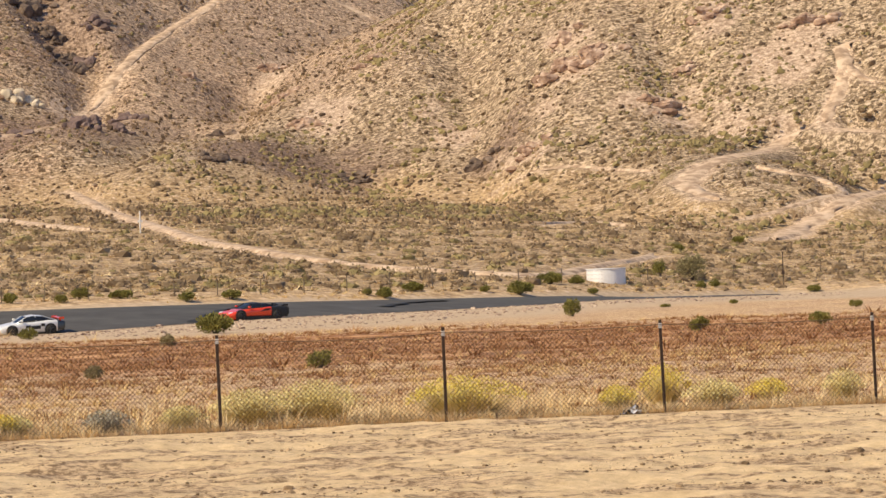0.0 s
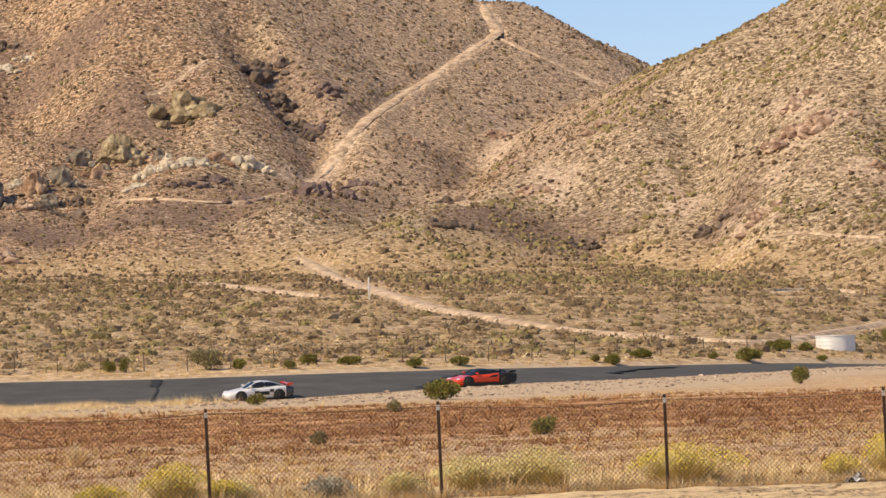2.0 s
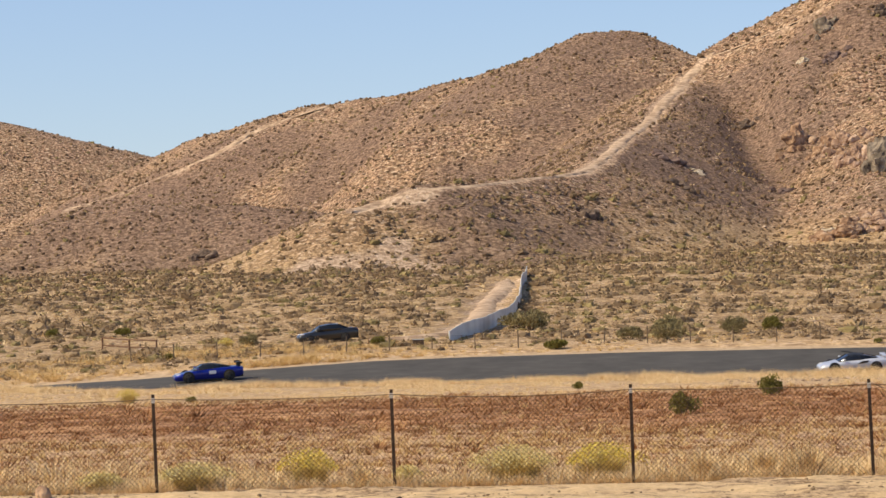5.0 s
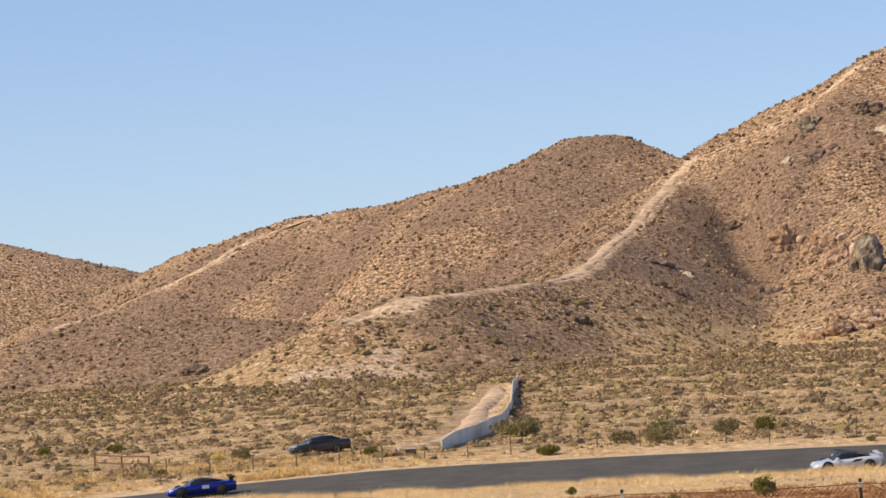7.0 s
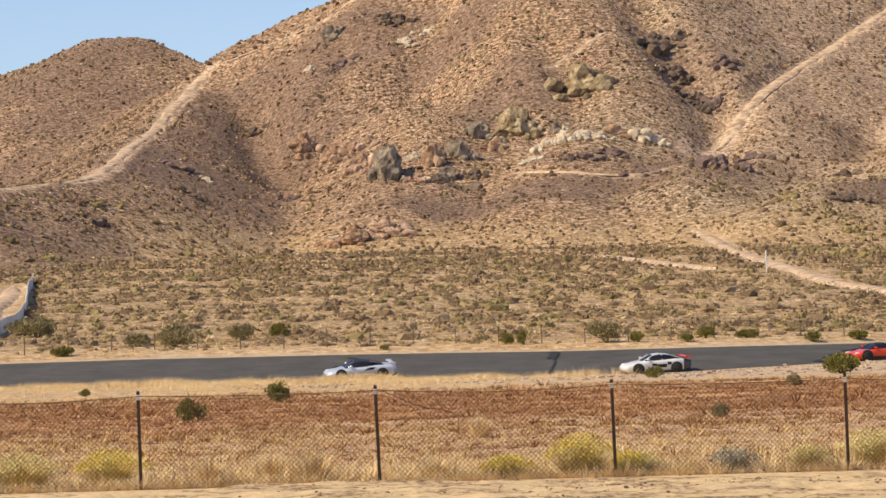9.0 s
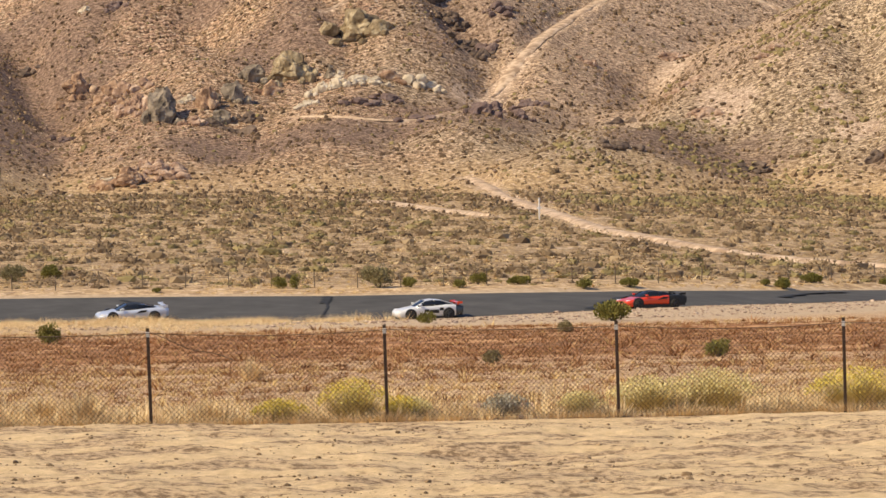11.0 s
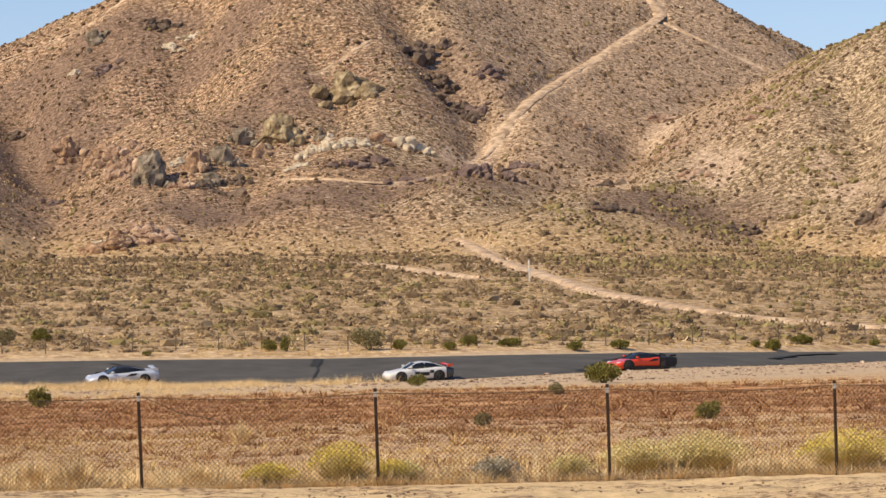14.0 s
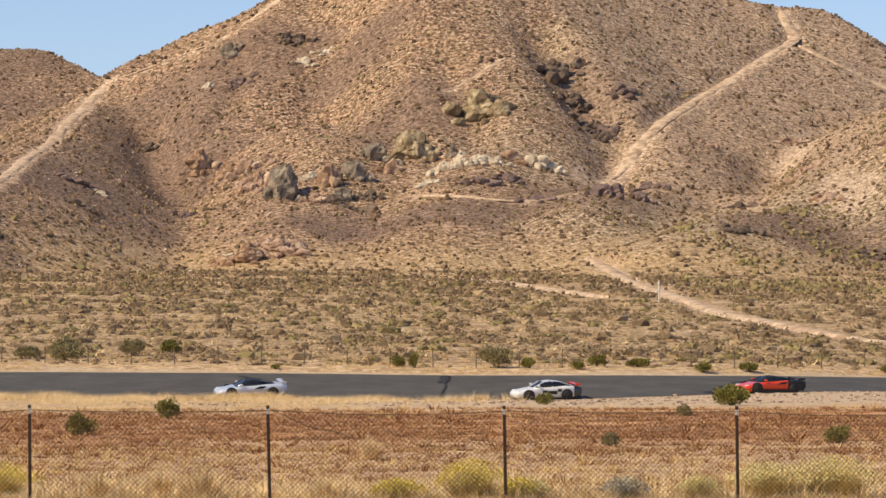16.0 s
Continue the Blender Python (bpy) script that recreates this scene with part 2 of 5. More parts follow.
def near_line(x, y, pts):
    best = np.full(x.shape, 1e9)
    for (x0, y0), (x1, y1) in zip(pts, pts[1:]):
        dx, dy = x1 - x0, y1 - y0
        s = np.clip(((x - x0) * dx + (y - y0) * dy) / (dx * dx + dy * dy), 0, 1)
        best = np.minimum(best, np.hypot(x - x0 - s * dx, y - y0 - s * dy))
    return best


def height(x, y):
    x, y = np.asarray(x, float), np.asarray(y, float)
    r, az = np.hypot(x, y), np.degrees(np.arctan2(x, y))
    ahead = step(60, 40, np.abs(az - 2))
    near, lo, hi = road_at(np.clip(az, -15, 16))
    past = r - near - ROAD_W
    fan = hi + np.clip(past, 0, 320) * 0.047 + np.clip(past - 320, 0, 600) * 0.02 + 0.3 * step(0, 4, past)
    field = np.interp(r, [50, 200, 232], [0, 0, 1]) * lo
    base = np.where(past > 0, fan, np.where(r > near, lo + (hi - lo) * np.clip((r - near) / ROAD_W, 0, 1), field))
    off = np.full(x.shape, 1e9)
    for slope, soft, nodes in CRESTS:
        off = np.minimum(off, to_line(x, y, nodes)[0])
    away = step(15, 100, off)
    wx = x + away * (fractal(x, y, 70, 71, 3) - 0.5) * 50
    wy = y + away * (fractal(x, y, 70, 81, 3) - 0.5) * 50
    hills = []
    for slope, soft, nodes in CRESTS:
        d, top = to_line(wx, wy, nodes)
        hills.append(top - slope * (np.sqrt(d * d + soft * soft) - soft))
    stack = np.stack([base] + hills)
    k = 1.1
    peak = stack.max(0)
    h = peak + k * np.log(np.exp((stack - peak) / k).sum(0))
    h = np.where(past < 0, base, base + (h - base) * step(0, 40, past))
    rough = step(1, 18, h - base) * (0.1 + 0.9 * step(10, 100, off))
    h = h + rough * ((fractal(x, y, 46, 3, 4) - 0.5) * 11 - np.abs(fractal(wx, wy, 34, 11, 3) - 0.5) * 12 + 1.4)
    h = h + step(10, 60, past) * (fractal(x, y, 14, 21, 3) - 0.5) * 1.3
    for half, deep, pts in GULLIES:
        h = h - deep * np.exp(-(near_line(wx * 0.5 + x * 0.5, wy * 0.5 + y * 0.5, pts) / half) ** 2)
    for px, py, rx, ry, deep in HOLLOWS:
        h = h - deep * np.exp(-((x - px) / rx) ** 2 - ((y - py) / ry) ** 2)
    front = fence_offset(x, y)
    along = 0.996 * x + 0.088 * y
    h = h + step(-0.3, -1.2, front) * ((fractal(along * 0.3, front, 1.1, 31, 4, 0.6) - 0.5) * 0.22 + (fractal(along * 0.75, front, 0.5, 37, 3, 0.7) - 0.5) * 0.12)
    h = h - 0.02 * np.exp(-((front + 0.1) / 0.35) ** 2)
    h = h + step(0.3, 4, front) * step(3, 8, near - r) * ((fractal(x, y, 5, 41, 4, 0.6) - 0.5) * 0.22)
    h = h - 0.006 * x * step(75, 52, r)
    return h * ahead


def soil_masks(x, y):
    r, az = np.hypot(x, y), np.degrees(np.arctan2(x, y))
    near, lo, hi = road_at(np.clip(az, -15, 16))
    front = fence_offset(x, y)
    wob = fractal(x, y, 6, 51, 3) - 0.5
    dirt = step(0.15, -0.25, front + wob * 0.6)
    red = step(78, 98, r + wob * 26) * step(156, 142, r + wob * 16) * (0.6 + 0.4 * fractal(x, y, 9, 61, 3))
    base_h = hi + np.clip(r - near - ROAD_W, 0, 320) * 0.047 + np.clip(r - near - ROAD_W - 320, 0, 600) * 0.02
    hill = step(0.5, 9, height(x, y) - base_h + (fractal(x, y, 30, 63, 3) - 0.5) * 6)
    field = step(near - 60, near - 90, r) * step(-0.4, 0.3, front)
    return dirt, red, hill, field


# bare pale ground: (x, y, reach across, reach along the view)
PALE = [(-70, 506, 7, 9), (-63, 509, 6, 8), (-52, 467, 7, 14), (136, 586, 5, 12), (144, 560, 6, 10), (99, 622, 4, 10), (121, 561, 4, 8), (138, 600, 4, 8),
        (158, 586, 5, 9), (170, 572, 5, 9), (104, 705, 5, 12), (-66, 537, 7, 4), (106, 466, 6, 5), (150, 548, 8, 9), (128, 575, 5, 9), (163, 560, 7, 8), (117, 600, 5, 10), (88, 640, 5, 10), (60, 660, 6, 8)]


# dark stony ground, and hollows and slopes whose shade is painted into the soil
BASALT_SHADE = [(-105, 608, 48, 34), (-43, 528, 11, 26), (-24, 690, 15, 38), (63, 700, 8, 20), (-112, 792, 15, 13), (62, 628, 9, 12), (-70, 800, 30, 30), (90, 590, 16, 16),
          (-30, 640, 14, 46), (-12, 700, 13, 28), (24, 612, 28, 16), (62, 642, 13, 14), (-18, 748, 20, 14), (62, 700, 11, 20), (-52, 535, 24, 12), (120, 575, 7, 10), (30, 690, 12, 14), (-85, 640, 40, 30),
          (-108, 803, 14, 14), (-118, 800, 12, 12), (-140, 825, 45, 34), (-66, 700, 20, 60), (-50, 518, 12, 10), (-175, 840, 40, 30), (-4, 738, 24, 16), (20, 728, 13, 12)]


def basalt_shade_mask(x, y):
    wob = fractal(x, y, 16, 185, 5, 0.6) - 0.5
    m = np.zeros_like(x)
    for px, py, rx, ry in BASALT_SHADE:
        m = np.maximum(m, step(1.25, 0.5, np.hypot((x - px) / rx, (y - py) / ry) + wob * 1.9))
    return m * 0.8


def soil_tones(x, y):
    r, az = np.hypot(x, y), np.degrees(np.arctan2(x, y))
    near = road_at(np.clip(az, -15, 16))[0]
    wob = fractal(x, y, 9, 181, 4) - 0.5
    east = step(2.5, 6.5, az + wob * 5)
    spur = step(4.3, 6, az + wob) * step(11, 10, az) * step(620, 665, r)
    east = east * (1 - 0.75 * spur)
    pale = 0.34 * spur
    for px, py, rx, ry in PALE:
        d = np.hypot((x - px) / rx, (y - py) / ry) + wob * 2.6
        pale = np.maximum(pale, step(1.1, 0.7, d))
    gravel = step(146, 162, r + wob * 14) * step(near + 1, near - 1, r) * (0.15 + 0.85 * step(-1, 3.5, az + wob * 3))
    verge = step(near + ROAD_W + 3.4, near + ROAD_W + 1.2, r + wob * 4) * (r > near)
    return east, pale, np.maximum(gravel, verge), step(near + ROAD_W + 2, near + ROAD_W + 20, r)


def mesh_from(name, verts, faces, mat, smooth=False):
    """A mesh from numpy arrays of vertices and equal-sided faces."""
    me = bpy.data.meshes.new(name)
    n, k = faces.shape
    me.vertices.add(len(verts))
    me.vertices.foreach_set("co", np.asarray(verts, np.float32).ravel())
    me.loops.add(n * k)
    me.loops.foreach_set("vertex_index", np.asarray(faces, np.int32).ravel())
    me.polygons.add(n)
    me.polygons.foreach_set("loop_start", np.arange(0, n * k, k, dtype=np.int32))
    me.polygons.foreach_set("loop_total", np.full(n, k, np.int32))
    me.update(calc_edges=True)
    me.validate()
    me.polygons.foreach_set("use_smooth", np.full(n, smooth))
    me.materials.append(mat)
    return me


# ---- lines of the dirt tracks: width, places ----
TRAILS = [
    (2.7, [(52, 582), (53, 551), (51, 480), (49, 416), (48, 372), (50, 346), (56, 329), (60, 317), (65, 311), (70, 315), (77, 332), (90, 366), (95, 379)]),
    (2.6, [(28.2, 543.8), (32.9, 513.9), (36.7, 482.1), (39.3, 444.8), (40.9, 426.5)]),
    (3.0, [(64.8, 668.9), (71.7, 685.3), (86.7, 720.8), (101.9, 750.1), (112.7, 771.8), (112.6, 780), (113, 791)]),
    (2.2, [(112.7, 771.8), (117.5, 761), (125.9, 755.6), (132, 750.5)]),
    (3.0, [(-28.8, 771), (-32.7, 762.3), (-35, 730), (-37.1, 700), (-40, 630), (-42.6, 582), (-45, 566.7)]),
    (2.6, [(-28.8, 771.5), (-19.8, 770.2), (-7.9, 764), (1.7, 765.5), (9, 770.4)]),
    (3.0, [(-119.8, 856.7), (-127.4, 853.5), (-136, 848.7), (-141.5, 840.7), (-151.2, 835.4), (-165.7, 841.3), (-180.9, 853)]),
    (2.6, [(-45, 566.7), (-49.5, 558.8), (-56, 544), (-63, 538), (-68, 537), (-71, 529)]),
    (4.2, [(130.5, 482.2), (129.2, 489.8), (129.4, 495.4), (132.8, 502.2), (139, 510), (151.7, 533), (156.9, 538.1), (160.8, 536.4), (164.7, 532.1), (167.8, 528)]),
    (2.6, [(162, 537), (164.1, 541.2), (168.3, 548.3), (170.7, 554.3), (171.8, 559.2), (174.3, 559.5)]),
    (1.8, [(170.7, 553.7), (171.1, 548.4), (172.3, 543.9)]),
    (5.0, [(124.6, 435), (135.7, 464.6), (141.7, 474.3), (147.5, 481), (162.7, 511.2)]),
    (2.0, [(131.5, 474), (137.3, 477), (144.3, 482.4), (149.1, 485.1)]),
    (2.0, [(140.6, 499.6), (143.8, 494), (147.5, 492.9), (148.4, 489.5)]),
    (1.5, [(115.5, 558.2), (118.8, 550.8), (123.9, 546.1), (127.6, 539.6), (129.5, 515)]),
    (2.0, [(100, 453.1), (109.4, 474), (113.7, 476), (112.1, 460)]),
    (1.4, [(27.7, 640), (38.3, 629), (50, 630), (60.1, 635.7)]),
    (1.6, [(36.6, 700.5), (43.4, 705.7), (47.9, 708.9)]),
    (2.5, [(-40.8, 441), (-37.6, 400), (-35.1, 359), (-32, 320), (-30.9, 295), (-31.4, 280), (-36, 275)]),
]


def smooth_line(pts, n=8):
    """A smooth line through the points, with n steps between each two."""
    p = np.array([pts[0]] + list(pts) + [pts[-1]], float)
    out = []
    for i in range(1, len(p) - 2):
        for s in np.arange(n) / n:
            a, b, c, d = p[i - 1:i + 3]
            out.append(0.5 * (2 * b + (c - a) * s + (2 * a - 5 * b + 4 * c - d) * s * s + (3 * b - a - 3 * c + d) * s ** 3))
    out.append(p[-2])
    return np.array(out)


def graded(line):
    """The height of a track along its line, evened out as wheels leave it."""
    z = height(line[:, 0], line[:, 1])
    wide = np.pad(z, 12, "edge")
    return np.convolve(wide, np.ones(25) / 25, "valid")


TRACK_LINES = []
for w, pts in TRAILS:
    mid = smooth_line(pts, 22)
    TRACK_LINES.append((w, mid, graded(mid)))


def grade(X, Y, Z):
    """Levels the ground under the tracks; gives the new heights and how far each place is worn bare."""
    worn = np.zeros_like(Z)
    wob = fractal(X, Y, 4, 195, 3) - 0.5
    for w, line, z in TRACK_LINES:
        lo, hi = line.min(0) - 2 * w, line.max(0) + 2 * w
        at = np.where((X > lo[0]) & (X < hi[0]) & (Y > lo[1]) & (Y < hi[1]))[0]
        for part_at in np.array_split(at, len(at) // 20000 + 1):
            if not len(part_at):
                continue
            d = np.hypot(X[part_at, None] - line[None, :, 0], Y[part_at, None] - line[None, :, 1])
            k, d = d.argmin(1), d.min(1)
            Z[part_at] += (z[k] - 0.06 - Z[part_at]) * step(w * 1.3, w * 0.6, d)
            worn[part_at] = np.maximum(worn[part_at], step(w * 0.8, w * 0.42, d + wob[part_at] * w * 0.9))
    return Z, worn


def build_ground():
    az = np.concatenate([np.arange(-15, 20.01, 0.085), np.arange(24, 345, 6.0)])
    r = np.concatenate([[0.01, 2, 6, 12, 18, 23, 27], np.arange(29, 50.5, 0.1), np.geomspace(50.7, 232, 110), np.geomspace(233.5, 860, 520), np.geomspace(865, 1250, 60), [1400, 1800, 2500, 3400, 4600]])
    A, R = np.meshgrid(np.radians(az), r)
    X, Y = R * np.sin(A), R * np.cos(A)
    Z, worn = grade(X.ravel(), Y.ravel(), height(X, Y).ravel())
    Z = Z.reshape(X.shape)
    rows, cols = X.shape
    i = np.arange(rows - 1)[:, None] * cols
    j = np.arange(cols)
    jn = (j + 1) % cols
    faces = np.stack([i + j, i + jn, i + cols + jn, i + cols + j], -1).reshape(-1, 4)
    me = mesh_from("ground", np.stack([X, Y, Z], -1).reshape(-1, 3), faces, ground_material(), True)
    dirt, red, hill, field = soil_masks(X.ravel(), Y.ravel())
    col = np.stack([dirt, red, hill, field], -1).astype(np.float32)
    at = me.attributes.new("soil", "FLOAT_COLOR", "POINT")
    at.data.foreach_set("color", col.ravel())
    east, pale, verge, rough = soil_tones(X.ravel(), Y.ravel())
    col = np.stack([east, np.maximum(pale, worn * 0.85), verge, rough * (1 - 0.8 * worn)], -1).astype(np.float32)
    at = me.attributes.new("tone", "FLOAT_COLOR", "POINT")
    at.data.foreach_set("color", col.ravel())
    at = me.attributes.new("basalt_shade", "FLOAT", "POINT")
    at.data.foreach_set("value", basalt_shade_mask(X.ravel(), Y.ravel()).astype(np.float32))
    ob = tagged(new("ground", me), "dry tan desert soil rising to rocky hills", "ground", kind="structure")
    return ob


build_ground()


def link(name, me, parent=None, label=""):
    ob = new(name, me)
    if parent:
        ob.parent = parent
    if label:
        ob["label"] = label
    return ob


def part(name, bm, mat, parent=None, label="", smooth=False):
    me = bpy.data.meshes.new(name)
    bm.normal_update()
    bm.to_mesh(me)
    bm.free()
    me.materials.append(mat)
    if smooth:
        me.polygons.foreach_set("use_smooth", np.full(len(me.polygons), True))
    return link(name, me, parent, label)


# ---- road ----
def build_road():
    az = np.arange(-15, 16.01, 0.1)
    near, lo, hi = road_at(az)
    s, c = np.sin(np.radians(az)), np.cos(np.radians(az))
    rows = []
    for k in np.linspace(0, 1, 8):
        d = near + ROAD_W * k
        rows.append(np.stack([d * s, d * c, lo + (hi - lo) * k + 0.03 + 0.05 * math.sin(math.pi * k)], -1))
    v = np.concatenate(rows)
    n = len(az)
    i = (np.arange(7)[:, None] * n + np.arange(n - 1)).ravel()
    asphalt = mottled("asphalt", [(0.3, (0.058, 0.055, 0.05)), (0.55, (0.078, 0.074, 0.068)), (0.75, (0.1, 0.095, 0.087))], 0.5, 0.95, 0, 0.2, 0.01)
    me = mesh_from("road", v, np.stack([i, i + 1, i + n + 1, i + n], -1), asphalt, True)
    tagged(new("road", me), "dark grey asphalt race track with tyre marks", "road", kind="structure")


build_road()


track_soil = mottled("track_soil", [(0.4, (0.32, 0.22, 0.14)), (0.5, (0.48, 0.345, 0.23)), (0.6, (0.6, 0.45, 0.31))], 0.6, 0.95, 0, 0.35, 0.12)


def build_trail(width, line, z):
    t = np.gradient(line, axis=0)
    t /= np.maximum(np.linalg.norm(t, axis=1), 1e-6)[:, None]
    nrm = np.stack([t[:, 1], -t[:, 0]], -1)
    n = len(line)
    ends = np.minimum(1, np.minimum(np.arange(n), np.arange(n)[::-1]) / 16 + 0.12)
    wide = width * (0.6 + 0.5 * fractal(line[:, 0], line[:, 1], 9, 91, 3)) * ends
    rows = []
    for q, k in enumerate((-0.5, -0.3, -0.1, 0.1, 0.3, 0.5)):
        edge = abs(k) == 0.5
        jag = (fractal(line[:, 0], line[:, 1], 3, 95 + q * 7, 4, 0.7) - 0.5) * width * (0.6 if edge else 0.1) * ends
        e = line + nrm * (wide * k + jag)[:, None]
        rows.append(np.stack([e[:, 0], e[:, 1], z + (-0.08 if edge else 0.2 if abs(k) > 0.2 else 0.26)], -1))
    i = (np.arange(5)[:, None] * n + np.arange(n - 1)).ravel()
    me = mesh_from("dirt_track", np.concatenate(rows), np.stack([i, i + n, i + n + 1, i + 1], -1), track_soil, True)
    tagged(new("dirt_track", me), "pale bare dirt track worn into the hillside", "dirt track", kind="structure")


for one in TRACK_LINES:
    build_trail(*one)


def off_tracks(x, y, slack=0.7):
    """True where a place is clear of the dirt tracks."""
    ok = np.ones(len(x), bool)
    for w, line, z in TRACK_LINES:
        lo, hi = line.min(0) - 8, line.max(0) + 8
        near = np.where((x > lo[0]) & (x < hi[0]) & (y > lo[1]) & (y < hi[1]))[0]
        if len(near):
            d = np.hypot(x[near, None] - line[None, :, 0], y[near, None] - line[None, :, 1]).min(1)
            ok[near[d < w * 0.5 + slack]] = False
    return ok


# ---- wild plants, scattered ----
rng = np.random.default_rng(7)


def leaf_cloud(w, h, count, size, seed, clumps=9, low=0.12):
    """Many small leaves gathered in uneven clumps, with gaps between them."""
    g = np.random.default_rng(seed)
    a = g.uniform(0, 2 * np.pi, clumps)
    rad = w * 0.36 * np.sqrt(g.uniform(0.05, 1, clumps))
    cz = h * (low + 0.2 + 0.5 * g.uniform(0, 1, clumps) * (1 - (rad / (w * 0.5)) ** 2))
    cc = np.stack([rad * np.cos(a), rad * np.sin(a), cz], -1)
    pick = g.integers(0, clumps, count)
    d = g.normal(size=(count, 3))
    d /= np.linalg.norm(d, axis=1)[:, None]
    c = cc[pick] + d * (g.uniform(0.3, 1, count) ** 0.5)[:, None] * np.array([w * 0.2, w * 0.2, h * 0.26])
    c[:, 2] = np.clip(c[:, 2], h * low * 0.4, h * 1.02)
    up = d * 0.6 + g.normal(size=(count, 3)) * 0.35 + np.array([0, 0, 0.9])
    up /= np.linalg.norm(up, axis=1)[:, None]
    side = np.cross(up, g.normal(size=(count, 3)))
    side /= np.linalg.norm(side, axis=1)[:, None]
    s = size * g.uniform(0.6, 1.5, count)[:, None]
    return np.stack([c - side * s * 0.35, c + up * s * 0.3 + side * s * 0.3, c + up * s, c + up * s * 0.4 - side * s * 0.3], 1).reshape(-1, 3)


def blade_template(count, spread, tall, width, seed):
    """Grass: narrow bent triangles from one root."""
    g = np.random.default_rng(seed)
    a = g.uniform(0, 2 * np.pi, count)
    r0 = spread * 0.4 * np.sqrt(g.uniform(0, 1, count))
    r1 = r0 + spread * g.uniform(0.2, 1, count)
    h = tall * g.uniform(0.5, 1, count)
    d = np.stack([np.cos(a), np.sin(a), 0 * a], -1)
    p = np.stack([-np.sin(a), np.cos(a), 0 * a], -1) * width
    root = d * r0[:, None]
    tip = d * r1[:, None] + np.stack([0 * a, 0 * a, h], -1)
    return np.stack([root - p, root + p, tip], 1).reshape(-1, 3)


def scatter(name, templates, k, x, y, sx, sz, mat, label, category, sink=0.05):
    """One object of many plants or stones: copies of the templates, turned and sized, joined. A template is
    a run of corners, k to a face, or a pair of corners and faces."""
    n = len(x)
    z = height(x, y)
    turn = rng.uniform(0, 2 * np.pi, n)
    pick = rng.integers(0, len(templates), n)
    parts, faces, base = [], [], 0
    for i, t in enumerate(templates):
        v, f = t if isinstance(t, tuple) else (t, np.arange(len(t)).reshape(-1, k))
        m = pick == i
        c, s = np.cos(turn[m])[:, None], np.sin(turn[m])[:, None]
        px = (v[None, :, 0] * c - v[None, :, 1] * s) * sx[m, None] + x[m, None]
        py = (v[None, :, 0] * s + v[None, :, 1] * c) * sx[m, None] + y[m, None]
        pz = v[None, :, 2] * sz[m, None] + z[m, None] - sink * sz[m, None]
        parts.append(np.stack([px, py, pz], -1).reshape(-1, 3))
        faces.append((f[None] + (np.arange(m.sum()) * len(v))[:, None, None] + base).reshape(-1, k))
        base += m.sum() * len(v)
    return tagged(new(name, mesh_from(name, np.concatenate(parts), np.concatenate(faces), mat)), label, category, kind="stuff")


def mound(seed, sides=5, tall=0.7):
    """A small rough cushion of twigs: an uneven ring, a shoulder and a crown."""
    g = np.random.default_rng(seed)
    a = np.arange(sides) * 2 * np.pi / sides + g.uniform(-0.3, 0.3, sides)
    b = a + np.pi / sides
    r0, r1 = 0.5 * g.uniform(0.7, 1.2, sides), 0.42 * g.uniform(0.6, 1.3, sides)
    low = np.stack([r0 * np.cos(a), r0 * np.sin(a), np.full(sides, -0.1)], -1)
    mid = np.stack([r1 * np.cos(b), r1 * np.sin(b), tall * g.uniform(0.45, 0.9, sides)], -1)
    top = np.array([[g.normal() * 0.08, g.normal() * 0.08, tall]])
    i = np.arange(sides)
    j = (i + 1) % sides
    f = np.concatenate([np.stack([i, j, sides + i], -1), np.stack([j, sides + j, sides + i], -1), np.stack([sides + i, sides + j, np.full(sides, 2 * sides)], -1)])
    return np.concatenate([low, mid, top]), f


def leafy_mound(seed, count=60, size=0.115):
    """A cushion with small leaves and twig ends standing out all over it."""
    g = np.random.default_rng(seed)
    v, f = mound(seed, 5, 0.5)
    v = v * 0.92
    d = g.normal(size=(count, 3))
    d[:, 2] = np.abs(d[:, 2]) * 0.8
    d /= np.linalg.norm(d, axis=1)[:, None]
    lump = 1 + 0.25 * np.sin(3 * np.arctan2(d[:, 1], d[:, 0]) + seed)
    c = d * (0.5 * lump * g.uniform(0.55, 1.05, count))[:, None] * np.array([1, 1, 1.25])
    side = np.cross(d, g.normal(size=(count, 3)))
    side /= np.linalg.norm(side, axis=1)[:, None]
    up = d * 0.8 + np.array([0, 0, 0.5]) + g.normal(size=(count, 3)) * 0.35
    s = size * g.uniform(0.6, 1.5, count)[:, None]
    tri = np.stack([c - side * s * 0.5, c + side * s * 0.5, c + up * s], 1).reshape(-1, 3)
    return np.concatenate([v, tri]), np.concatenate([f, len(v) + np.arange(count * 3).reshape(-1, 3)])


def stone_template(seed):
    bm = bmesh.new()
    bmesh.ops.create_icosphere(bm, subdivisions=1, radius=0.5)
    g = np.random.default_rng(seed)
    for v in bm.verts:
        v.co *= g.uniform(0.6, 1.25)
        v.co.z = v.co.z * 0.75 + 0.15
    bmesh.ops.triangulate(bm, faces=bm.faces)
    t = np.array([l.vert.co[:] for fc in bm.faces for l in fc.loops])
    bm.free()
    return t


